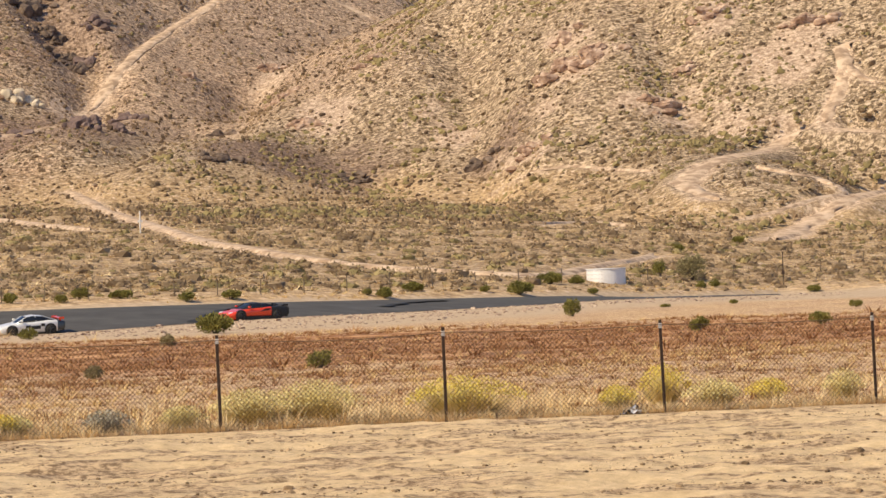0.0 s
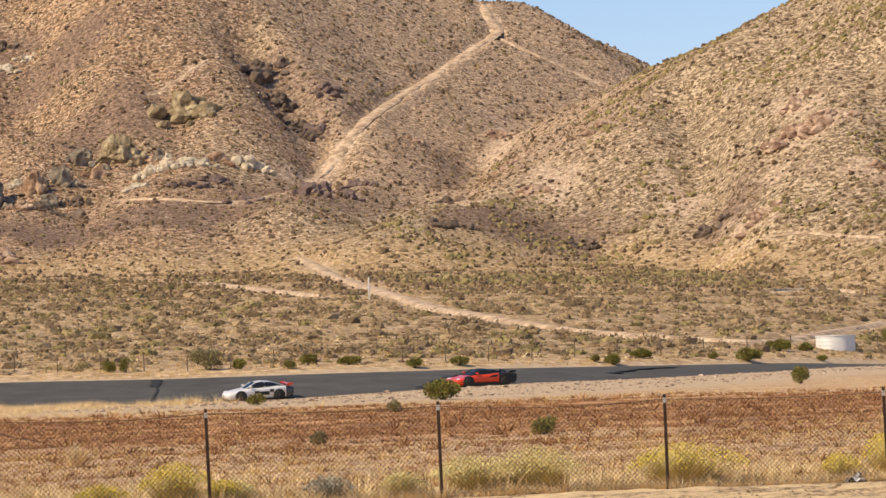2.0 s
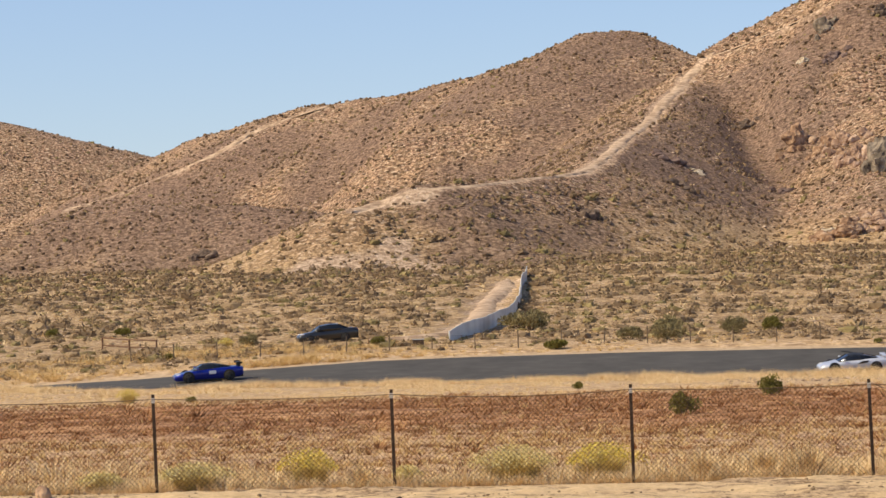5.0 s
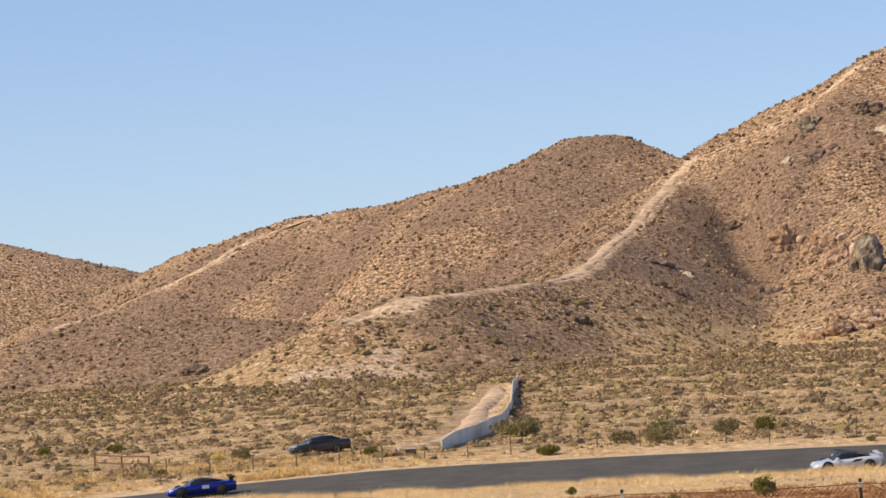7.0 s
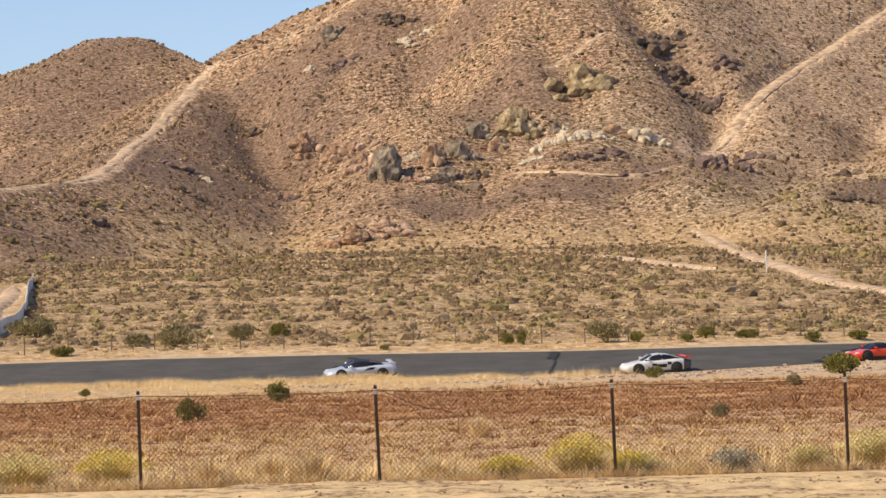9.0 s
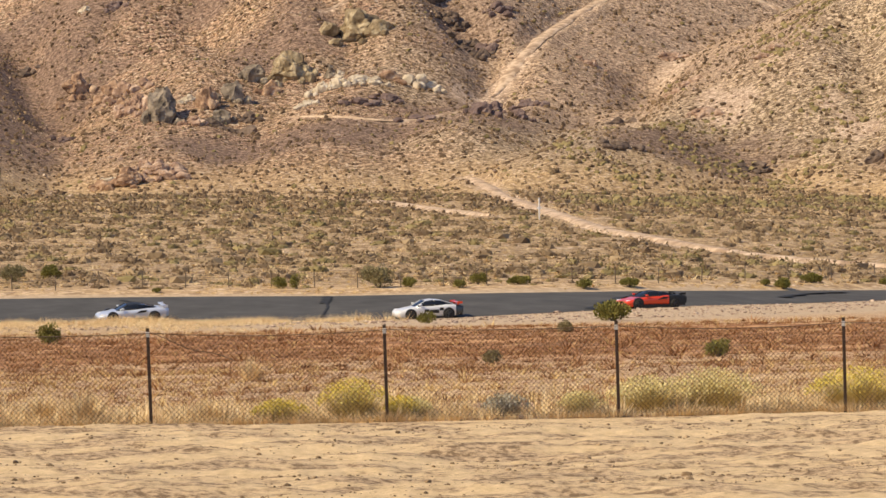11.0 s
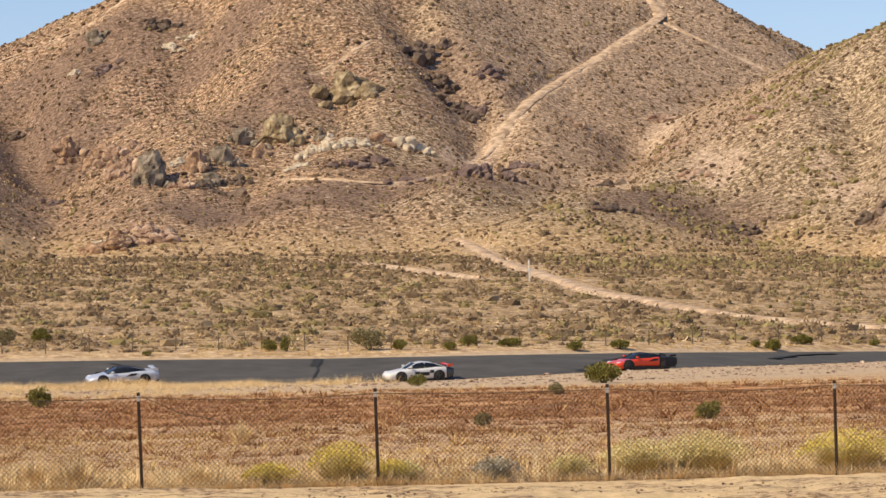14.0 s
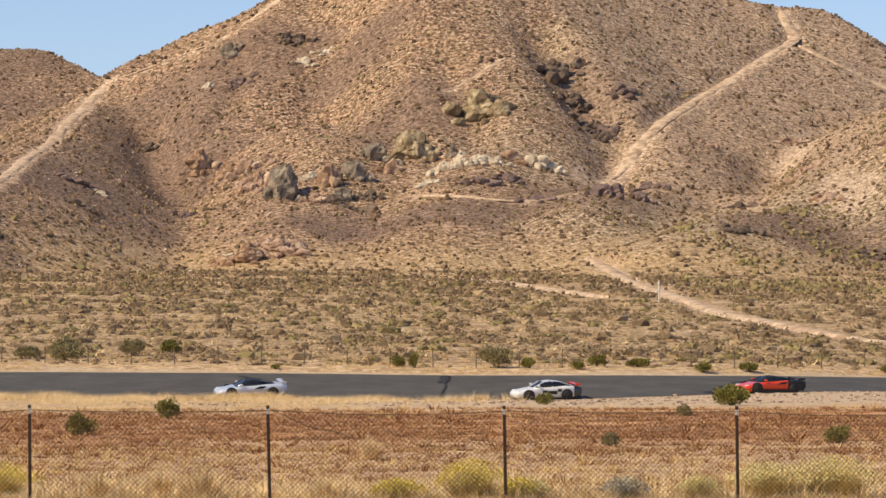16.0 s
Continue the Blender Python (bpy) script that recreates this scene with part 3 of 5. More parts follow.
scrub_mat = mottled("scrub_leaf", [(0.25, (0.085, 0.053, 0.03)), (0.5, (0.15, 0.097, 0.053)), (0.7, (0.25, 0.168, 0.092)), (0.85, (0.4, 0.28, 0.158))], 0.25, 0.85, 0, 0, 0, 0.45)
fan_mat = mottled("fan_scrub_leaf", [(0.25, (0.15, 0.1, 0.056)), (0.5, (0.24, 0.168, 0.092)), (0.7, (0.34, 0.245, 0.135)), (0.85, (0.47, 0.345, 0.195))], 0.25, 0.85, 0, 0, 0, 0.45)
olive_mat = mottled("olive_leaf", [(0.25, (0.15, 0.115, 0.046)), (0.5, (0.24, 0.188, 0.076)), (0.8, (0.35, 0.275, 0.12))], 0.3, 0.8, 0, 0, 0, 0.4)
straw_mat = mottled("straw", [(0.25, (0.5, 0.33, 0.13)), (0.5, (0.68, 0.475, 0.2)), (0.8, (0.82, 0.62, 0.3))], 0.4, 0.8, 0, 0, 0, 0.5)
pale_straw = mottled("pale_straw", [(0.25, (0.62, 0.44, 0.22)), (0.5, (0.78, 0.59, 0.32)), (0.8, (0.87, 0.71, 0.43))], 0.4, 0.8, 0, 0, 0, 0.5)
rust_mat = mottled("rust_weed", [(0.25, (0.17, 0.075, 0.03)), (0.5, (0.31, 0.15, 0.06)), (0.75, (0.46, 0.26, 0.115)), (0.9, (0.64, 0.45, 0.24))], 0.3, 0.85, 0, 0, 0, 0.45)
stone_mat = mottled("hill_stone", [(0.2, (0.13, 0.085, 0.065)), (0.45, (0.3, 0.205, 0.145)), (0.65, (0.52, 0.385, 0.275)), (0.85, (0.72, 0.58, 0.44))], 0.08, 0.9, 0, 0.3, 0.1, 0.6)


def wild(n, r0, r1, power=1.0, a0=-14.5, a1=19.5):
    """Random places in the sector between two distances; power 1 spreads them evenly over the ground."""
    a = np.radians(rng.uniform(a0, a1, n))
    u = rng.uniform(0, 1, n)
    r = np.sqrt(r0 ** 2 + u * (r1 ** 2 - r0 ** 2)) if power == 1 else r0 * (r1 / r0) ** u
    return r * np.sin(a), r * np.cos(a), r


def keep(mask, *arrays):
    return [a[mask] for a in arrays]


def past_road(x, y):
    az, r = np.degrees(np.arctan2(x, y)), np.hypot(x, y)
    return r - road_at(np.clip(az, -15, 16))[0] - ROAD_W


def build_scrub():
    # scrub on the fan, in fine leaf, and on the hills behind it, coarser
    leafy = [leafy_mound(200 + i) for i in range(10)]
    coarse = [mound(220 + i, 4) for i in range(10)]
    sparse = [leafy_mound(240 + i, 26, 0.17) for i in range(8)]
    for tem, r0, r1, n, near in ((leafy, 259, 450, 13500, True), (sparse, 450, 570, 12500, True), (coarse, 540, 1080, 68000, False)):
        x, y, r = wild(n, r0, r1)
        ok = (past_road(x, y) > 3.5) & off_tracks(x, y, 1.6 if near else 0.3) & (rng.uniform(0, 1, len(x)) < (0.5 if near else 0.3) + (0.5 if near else 1.0) * fractal(x, y, 17, 101, 3) ** 1.3)
        ok &= near | (height(x, y) > 17) | (rng.uniform(0, 1, len(x)) < 0.4)
        ok &= (r < 860) | (np.degrees(np.arctan2(x, y)) < -2)
        x, y, r = keep(ok, x, y, r)
        size = np.minimum(rng.lognormal(-0.5 if near else -0.8, 0.45, len(x)), 1.7 if near else 0.95) * np.where(past_road(x, y) < 12, 0.6, 1)
        green = rng.uniform(0, 1, len(x)) < (0.2 if near else 0.12)
        for name, m, mat, label in (("desert_scrub", ~green, fan_mat if near else scrub_mat, "dry brown desert scrub on the slopes"), ("olive_scrub", green, olive_mat, "olive green creosote scrub on the slopes")):
            scatter(name, tem, 3, x[m], y[m], size[m] * rng.uniform(0.9, 1.5, m.sum()), size[m] * rng.uniform(0.6, 1.0, m.sum()), mat, label, "scrub")
    # small brush that roughens the hills
    x, y, r = wild(42000, 440, 880)
    ok = off_tracks(x, y, 0.1) & (height(x, y) > 9) & (rng.uniform(0, 1, len(x)) < 0.15 + 1.3 * fractal(x, y, 21, 105, 3) ** 1.5)
    x, y, r = keep(ok, x, y, r)
    size = rng.lognormal(-0.95, 0.35, len(x))
    tem = [mound(250 + i, 4) for i in range(8)]
    scatter("hill_brush", tem, 3, x, y, size * 1.2, size, scrub_mat, "low brown brush speckling the hills", "scrub")
    # thickets on the east hill
    x, y, r = wild(19000, 480, 760, 1, 6.5, 19.5)
    ok = off_tracks(x, y, 0.6) & ((x > 0.17 * y) | (y < 630)) & (rng.uniform(0, 1, len(x)) < np.clip((fractal(x, y, 13, 107, 3) - 0.5) * 6, 0, 1))
    x, y, r = keep(ok, x, y, r)
    size = np.minimum(rng.lognormal(-0.5, 0.4, len(x)), 1.3)
    scatter("east_scrub", coarse, 3, x, y, size * 1.2, size * 0.8, olive_mat, "dense olive scrub thickets on the hill", "scrub")
    # straw grass between it
    x, y, r = wild(58000, 258, 930)
    ok = (past_road(x, y) > 3) & off_tracks(x, y, 0.2) & (rng.uniform(0, 1, len(x)) < 1.5 * fractal(x, y, 26, 111, 3) ** 1.4 * np.clip(2.1 - r / 420, 0.35, 1.6))
    x, y, r = keep(ok, x, y, r)
    size = rng.lognormal(-0.45, 0.35, len(x))
    tem = [blade_template(12, 0.7, 0.3, 0.06, 300 + i) for i in range(5)]
    scatter("dry_grass", tem, 3, x, y, size, size, pale_straw, "straw coloured dry grass on the slopes", "grass")
    # loose stones on the slopes
    x, y, r = wild(34000, 430, 880)
    h = height(x, y)
    ok = off_tracks(x, y, 0.2) & (rng.uniform(0, 1, len(x)) < np.clip((fractal(x, y, 24, 121, 3) - 0.45) * 5, 0.04, 1) * step(10, 26, h))
    x, y, r = keep(ok, x, y, r)
    size = np.minimum(rng.lognormal(-0.9, 0.5, len(x)), 1.3)
    scatter("hill_stones", [stone_template(400 + i) for i in range(6)], 3, x, y, size, size * 0.8, stone_mat, "weathered tan and grey stones on the slopes", "stones", 0.2)


def build_field():
    # rust brown weeds of the field, sparse straw, and the tall straw along the track
    x, y, r = wild(70000, 49, 170, 0)
    az = np.degrees(np.arctan2(x, y))
    near = road_at(np.clip(az, -15, 16))[0]
    ok = (fence_offset(x, y) > 0.4) & (r < 165) & (rng.uniform(0, 1, len(x)) < 0.2 + 1.1 * fractal(x, y, 5, 131, 3) ** 1.5)
    x, y, r = keep(ok, x, y, r)
    redness = step(168, 148, r) * step(66, 95, r + (fractal(x, y, 8, 141, 2) - 0.5) * 40)
    pick = rng.uniform(0, 1, len(x)) < 0.42 + 0.52 * redness
    size = rng.lognormal(-2.15, 0.4, len(x)) * (0.5 + r / 170)
    tem = [blade_template(10, 0.95, 0.6, 0.065, 500 + i) for i in range(6)]
    scatter("rust_weeds", tem, 3, x[pick], y[pick], size[pick] * 1.3, size[pick], rust_mat, "rust brown dried weeds covering the field", "weeds")
    m = ~pick
    tem = [blade_template(11, 0.6, 0.8, 0.035, 600 + i) for i in range(6)]
    scatter("field_straw", tem, 3, x[m], y[m], size[m] * 1.1, size[m] * 0.9, straw_mat, "thin straw coloured grass in the field", "grass")
    # taller straw near the fence, in drifts
    x, y, r = wild(14000, 49, 66, 0)
    front = fence_offset(x, y)
    drift = fractal(x, y, 3.0, 151, 3)
    ok = (front > 0.15) & (rng.uniform(0, 1, len(x)) < np.clip((drift - 0.4) * 4, 0.04, 1) * step(12, 2, front))
    x, y, r = keep(ok, x, y, r)
    size = rng.lognormal(-1.6, 0.35, len(x))
    tem = [blade_template(16, 0.8, 0.8, 0.022, 650 + i) for i in range(6)]
    scatter("fence_straw", tem, 3, x, y, size, size, pale_straw, "tall dry straw drifted along the chain link fence", "grass")
    # low litter of straw and stalks caught at the foot of the fence
    x = rng.uniform(-13, 20, 4200)
    y = 48.45 + 0.078 * x + rng.uniform(0.0, 1.0, len(x)) ** 2 * 0.9
    ok = rng.uniform(0, 1, len(x)) < np.clip((fractal(x, y * 0.3, 1.4, 155, 3) - 0.25) * 3, 0.1, 1)
    x, y = keep(ok, x, y)
    size = rng.lognormal(-1.85, 0.35, len(x))
    scatter("fence_litter", tem, 3, x, y, size, size, pale_straw, "bleached straw litter at the foot of the fence", "grass")
    # the strip beside the track
    a = rng.uniform(-14.5, 4.5, 12000)
    near = road_at(a)[0]
    rr = near - 1.0 - 86 * rng.uniform(0, 1, len(a)) ** 2.0
    ok = rng.uniform(0, 1, len(a)) < np.clip((fractal(a * 4, rr * 0.3, 3.0, 161, 3) - 0.3) * 3.2 * step(4.5, 0.5, a), 0, 1)
    a, rr = a[ok], rr[ok]
    x, y = rr * np.sin(np.radians(a)), rr * np.cos(np.radians(a))
    size = rng.uniform(0.3, 0.8, len(x))
    size *= (0.1 + 1.7 * fractal(x, y, 5, 191, 3) ** 1.3) * np.interp(rr, [150, 210, 236], [0.4, 0.5, 1.0])
    tem = [blade_template(34, 1.1, 0.85, 0.02, 700 + i) for i in range(5)]
    scatter("track_straw", tem, 3, x, y, size, size, pale_straw, "pale tall straw grass along the race track", "grass")
    # golden grass behind the track, thickest round the parked car
    a = rng.uniform(-14.5, 16, 9000)
    rr = road_at(a)[0] + ROAD_W + 1.5 + 30 * rng.uniform(0, 1, len(a)) ** 1.6
    x, y = rr * np.sin(np.radians(a)), rr * np.cos(np.radians(a))
    ok = off_tracks(x, y, 0.5) & (rng.uniform(0, 1, len(a)) < np.clip((fractal(x, y, 9, 165, 3) - 0.42) * 4, 0.05, 1) * (0.25 + 0.75 * step(-5, -9, a)))
    x, y, a = keep(ok, x, y, a)
    size = rng.uniform(0.3, 0.75, len(x)) * (0.55 + 0.45 * step(-5, -9, a))
    scatter("verge_straw", tem, 3, x, y, size, size, straw_mat, "golden dry grass behind the race track", "grass")
    # gravel shoulder
    a = rng.uniform(-2, 17, 3600)
    near = road_at(a)[0]
    rr = near - 0.5 - rng.uniform(0, 60, len(a))
    x, y = rr * np.sin(np.radians(a)), rr * np.cos(np.radians(a))
    size = rng.lognormal(-1.9, 0.45, len(x))
    scatter("gravel", [stone_template(450 + i) for i in range(4)], 3, x, y, size, size * 0.7, stone_mat, "pale loose gravel on the track shoulder", "gravel", 0.1)
    # clods and twigs on the graded dirt
    x, y, r = wild(22000, 31, 49.5, 0)
    ok = (fence_offset(x, y) < -0.2) & (rng.uniform(0, 1, len(x)) < np.clip((fractal(x * 0.25, y, 1.0, 171, 3) - 0.45) * 6, 0.06, 1))
    x, y, r = keep(ok, x, y, r)
    size = rng.lognormal(-3.8, 0.55, len(x))
    scatter("dirt_clods", [mound(480 + i, 4, 0.6) for i in range(6)], 3, x, y, size, size * 0.7, mottled("clod", [(0.3, (0.1, 0.065, 0.035)), (0.6, (0.26, 0.175, 0.095)), (0.8, (0.45, 0.32, 0.18))], 4.0, 0.95, 0, 0.3, 0.01, 0.5),
            "small clods and debris on graded dirt", "clods", 0.15)


build_scrub()
build_field()

# ---- bushes ----
wood_mat = mottled("twig_bark", [(0.3, (0.09, 0.065, 0.045)), (0.7, (0.2, 0.15, 0.1))], 8.0, 0.9)
creosote_mat = mottled("creosote_leaf", [(0.25, (0.1, 0.092, 0.02)), (0.5, (0.185, 0.168, 0.038)), (0.8, (0.3, 0.26, 0.07))], 6.0, 0.95, 0, 0, 0, 0.5)
sage_mat = mottled("sage_leaf", [(0.25, (0.16, 0.135, 0.06)), (0.5, (0.25, 0.21, 0.095)), (0.8, (0.38, 0.31, 0.16))], 6.0, 0.8, 0, 0, 0, 0.5)
yellow_mat = mottled("yellow_bloom", [(0.25, (0.6, 0.44, 0.06)), (0.5, (0.74, 0.58, 0.1)), (0.8, (0.82, 0.7, 0.22))], 9.0, 0.8, 0, 0, 0, 0.5)
pale_mat = mottled("pale_bloom", [(0.25, (0.6, 0.48, 0.18)), (0.5, (0.74, 0.62, 0.27)), (0.8, (0.82, 0.73, 0.4))], 9.0, 0.8, 0, 0, 0, 0.5)
stem_mat = mottled("bush_stem", [(0.25, (0.5, 0.38, 0.13)), (0.5, (0.66, 0.52, 0.2)), (0.8, (0.78, 0.65, 0.3))], 9.0, 0.85, 0, 0, 0, 0.5)
ash_mat = mottled("ash_leaf", [(0.25, (0.28, 0.26, 0.19)), (0.5, (0.4, 0.37, 0.28)), (0.8, (0.5, 0.47, 0.37))], 9.0, 0.85, 0, 0, 0, 0.5)


def twigs(w, h, seed, count=9):
    """Tapered limbs that fan out from the root."""
    g = np.random.default_rng(seed)
    bm = bmesh.new()
    for i in range(count):
        a, o = g.uniform(0, 2 * np.pi), g.uniform(0.15, 0.48)
        tip = Vector((math.cos(a) * w * o, math.sin(a) * w * o, h * g.uniform(0.55, 0.95)))
        mid = tip * 0.5 + Vector((g.normal() * w * 0.04, g.normal() * w * 0.04, h * 0.08))
        rings = []
        for c, rad in ((Vector((tip.x * 0.1, tip.y * 0.1, -0.05)), 0.022), (mid, 0.014), (tip, 0.004)):
            s = rad * max(w, 0.5)
            rings.append([bm.verts.new((c.x + s * math.cos(q), c.y + s * math.sin(q), c.z)) for q in (0, 2.1, 4.2)])
        for r0, r1 in zip(rings, rings[1:]):
            for j in range(3):
                bm.faces.new((r0[j], r0[(j + 1) % 3], r1[(j + 1) % 3], r1[j]))
    return bm


def stalk_dome(w, h, count, thick, seed, flower=False):
    """Thin upright stalks that fan into a dome; or the blossom heads at their tips."""
    g = np.random.default_rng(seed)
    a = g.uniform(0, 2 * np.pi, count)
    o = np.sqrt(g.uniform(0, 1, count))
    lump = 1 + 0.16 * np.sin(3 * a + seed) + 0.1 * np.sin(7 * a + seed * 2)
    tip = np.stack([o * np.cos(a) * w * 0.5 * lump, o * np.sin(a) * w * 0.5 * lump, h * np.sqrt(1 - 0.72 * o * o) * g.uniform(0.7, 1.03, count)], -1)
    root = tip * np.array([0.35, 0.35, 0])
    if flower:
        d = g.normal(size=(count, 3))
        d /= np.linalg.norm(d, axis=1)[:, None]
        e = np.cross(d, g.normal(size=(count, 3)))
        e /= np.linalg.norm(e, axis=1)[:, None]
        s = thick * g.uniform(0.6, 1.5, count)[:, None]
        return np.stack([tip - d * s, tip - e * s * 0.7, tip + d * s, tip + e * s * 0.7], 1).reshape(-1, 3)
    p = np.stack([-np.sin(a), np.cos(a), 0 * a], -1) * thick
    return np.stack([root - p, root + p, tip], 1).reshape(-1, 3)


def soup(name, v, k, mat, parent, label=""):
    return link(name, mesh_from(name, v, np.arange(len(v)).reshape(-1, k), mat), parent, label)


def ground_at(x, y):
    return float(height(np.array([x]), np.array([y]))[0])


BUSHES = {}


def bush(kind, x, y, w, h, label, category="bush", group=""):
    """A bush of one of the kinds, w wide and h high, at a place on the ground."""
    seed = int(abs(x) * 131 + abs(y) * 17) % 9973
    name = {"creosote": "creosote_bush", "sage": "sage_bush", "yellow": "rabbitbrush", "pale": "rabbitbrush", "ash": "grey_shrub", "straw": "dry_bush"}[kind]
    base = new(name)
    base.location = (x, y, ground_at(x, y) - 0.02)
    base.rotation_euler[2] = seed
    if kind in ("creosote", "sage"):
        part("branches", twigs(w, h, seed), wood_mat, base)
        n = int(np.clip(1500 * w, 1000, 2800))
        soup("foliage", leaf_cloud(w, h, n, 0.075 * w ** 0.6, seed, 16, 0.05), 4, creosote_mat if kind == "creosote" else sage_mat, base)
    else:
        n = int(np.clip(1100 * w, 400, 1600))
        soup("stem_mass", stalk_dome(w, h * 0.95, n // 4 if kind == "straw" else n, 0.012 if kind == "straw" else 0.007, seed), 3, {"ash": ash_mat, "straw": pale_straw}.get(kind, stem_mat), base)
        if kind in ("yellow", "pale"):
            soup("blossom", stalk_dome(w, h, int(n * 2), 0.0115, seed, True), 4, yellow_mat if kind == "yellow" else pale_mat, base, "yellow flower heads" if kind == "yellow" else "faded yellow flower heads")
        elif kind == "ash":
            soup("foliage", stalk_dome(w, h, n, 0.014, seed, True), 4, ash_mat, base)
    return tagged(base, label, category, group)


FIELD_BUSHES = [(-4.5, 97.1, 0.81, 0.66), (-3.0, 130.5, 0.95, 0.79), (-13.1, 175.8, 0.56, 0.42), (14.2, 182.1, 0.97, 0.66), (22.6, 175.5, 1.95, 1.1),
                (13.3, 84.7, 0.65, 0.52), (43.5, 191.3, 1.13, 1.01), (30.6, 116.2, 0.73, 0.51), (37.1, 124.5, 0.79, 0.53), (57.5, 186.4, 0.74, 0.44),
                (59.9, 219.2, 0.55, 0.28), (53.1, 209.3, 0.59, 0.24), (-29.2, 162.2, 0.5, 0.3)]
for b in FIELD_BUSHES:
    bush("creosote", *b, "dark green creosote bush on the dry field", group="field bushes")
for b in [(15.5, 134, 0.62, 0.51), (8.0, 83.9, 0.43, 0.36)]:
    bush("sage", *b, "dull olive half dry bush on the field", group="field bushes")
ROADSIDE = [(24.1, 261.3, 1.27, 1.03), (31.3, 258.8, 1.19, 0.79), (27.0, 261.1, 1.67, 0.72), (34.8, 261.3, 1.36, 0.8), (47.4, 270.7, 1.5, 0.92),
            (46.1, 270.7, 0.83, 0.58), (50.8, 277.8, 1.8, 0.77), (57.5, 282.7, 1.05, 0.61), (60.6, 284.6, 2.29, 1.23), (66.7, 301.2, 2.15, 1.12),
            (68.5, 293.7, 1.01, 0.55), (69.7, 304.5, 1.42, 0.76), (85.5, 319.1, 1.1, 0.8), (83.3, 315.5, 1.0, 0.7), (95.1, 320.9, 1.32, 0.71)]
PLAIN = [(83.2, 329.3, 1.34, 1.96), (85.5, 326.9, 3.17, 2.66), (99.5, 385.9, 1.45, 0.97), (115.4, 419.6, 1.58, 1.19),
         (16.9, 258.5, 2.57, 1.95), (19.1, 258.2, 1.25, 0.78), (22.4, 257.0, 1.01, 0.7), (10.0, 259.2, 1.1, 0.94), (11.2, 258.6, 1.02, 1.18),
         (-8.7, 273.6, 1.91, 1.49), (-6.1, 277.9, 1.52, 1.18), (-20.6, 256.6, 1.78, 0.7), (-13.3, 265.5, 2.6, 1.3), (-16.0, 267.3, 2.03, 0.97),
         (-24.9, 287.1, 3.06, 1.75), (-26.0, 290.8, 4.0, 1.6), (-46.2, 282.7, 1.91, 1.04), (-34.8, 270.7, 1.24, 0.74), (-50.3, 270.4, 1.08, 0.5),
         (-13.7, 275.6, 2.67, 1.5), (-64.1, 323.4, 1.5, 0.9), (-70.3, 322.8, 1.3, 1.0), (1.5, 256.5, 0.62, 0.4)]
for b in ROADSIDE:
    bush("creosote", *b, "green creosote bush beside the race track", group="roadside bushes")
for b in PLAIN:
    bush("sage" if b[2] > 1.8 else "creosote", *b, "olive green desert bush behind the race track", group="roadside bushes")
# (x along the fence, distance behind it, width, height)
FENCE_YELLOW = [(9.8, 0.9, 1.45, 0.5), (11.95, 0.6, 0.5, 0.33), (12.95, 1.9, 0.66, 0.52), (14.4, 1.4, 0.52, 0.32), (-3.4, 1.2, 0.88, 0.42),
                (1.84, 0.4, 0.64, 0.27), (2.82, 0.5, 0.86, 0.48), (3.45, 0.4, 0.42, 0.28), (-7.3, 1.3, 0.72, 0.42)]
FENCE_PALE = [(7.75, 0.9, 1.08, 0.5), (6.85, 0.8, 1.0, 0.43), (13.4, 0.7, 0.68, 0.34), (15.3, 0.7, 0.5, 0.4), (3.6, 0.5, 0.5, 0.25), (-4.55, 1.0, 1.0, 0.4),
              (5.85, 0.4, 0.52, 0.29), (-8.7, 0.5, 0.85, 0.3), (-5.95, 0.8, 0.34, 0.22), (-9.9, 0.5, 0.5, 0.22)]
for x, d, w, h in FENCE_YELLOW:
    bush("yellow", x, 48.45 + 0.078 * x + d, w * 1.15, h * 1.2, "rounded rabbitbrush in yellow bloom behind the fence", "bush", "fence bushes")
for x, d, w, h in FENCE_PALE:
    bush("pale", x, 48.45 + 0.078 * x + d, w * 1.2, h * 1.25, "straw pale rabbitbrush going to seed behind the fence", "bush", "fence bushes")
for x, d, w, h in [(-0.7, 0.7, 0.95, 0.6), (-2.1, 1.0, 0.75, 0.5), (0.9, 0.8, 0.7, 0.42), (2.2, 24, 0.75, 0.6), (-1.3, 1.6, 0.8, 0.5), (4.3, 0.8, 0.6, 0.3), (-6.6, 1.2, 0.6, 0.35), (8.7, 0.6, 0.5, 0.3), (10.7, 0.5, 0.6, 0.26)]:
    bush("straw", x, 48.45 + 0.078 * x + d, w, h, "bleached dry straw bush near the fence", "bush", "fence bushes")
bush("ash", 4.85, 49.4, 0.66, 0.34, "ash grey dry shrub behind the fence", "shrub", "fence bushes")
bush("yellow", -47.9, 282.3, 1.3, 0.85, "rabbitbrush in bright yellow bloom beside the wire fence")
bush("yellow", -31.8, 161.2, 1.05, 0.7, "rabbitbrush in bright yellow bloom beside the track")

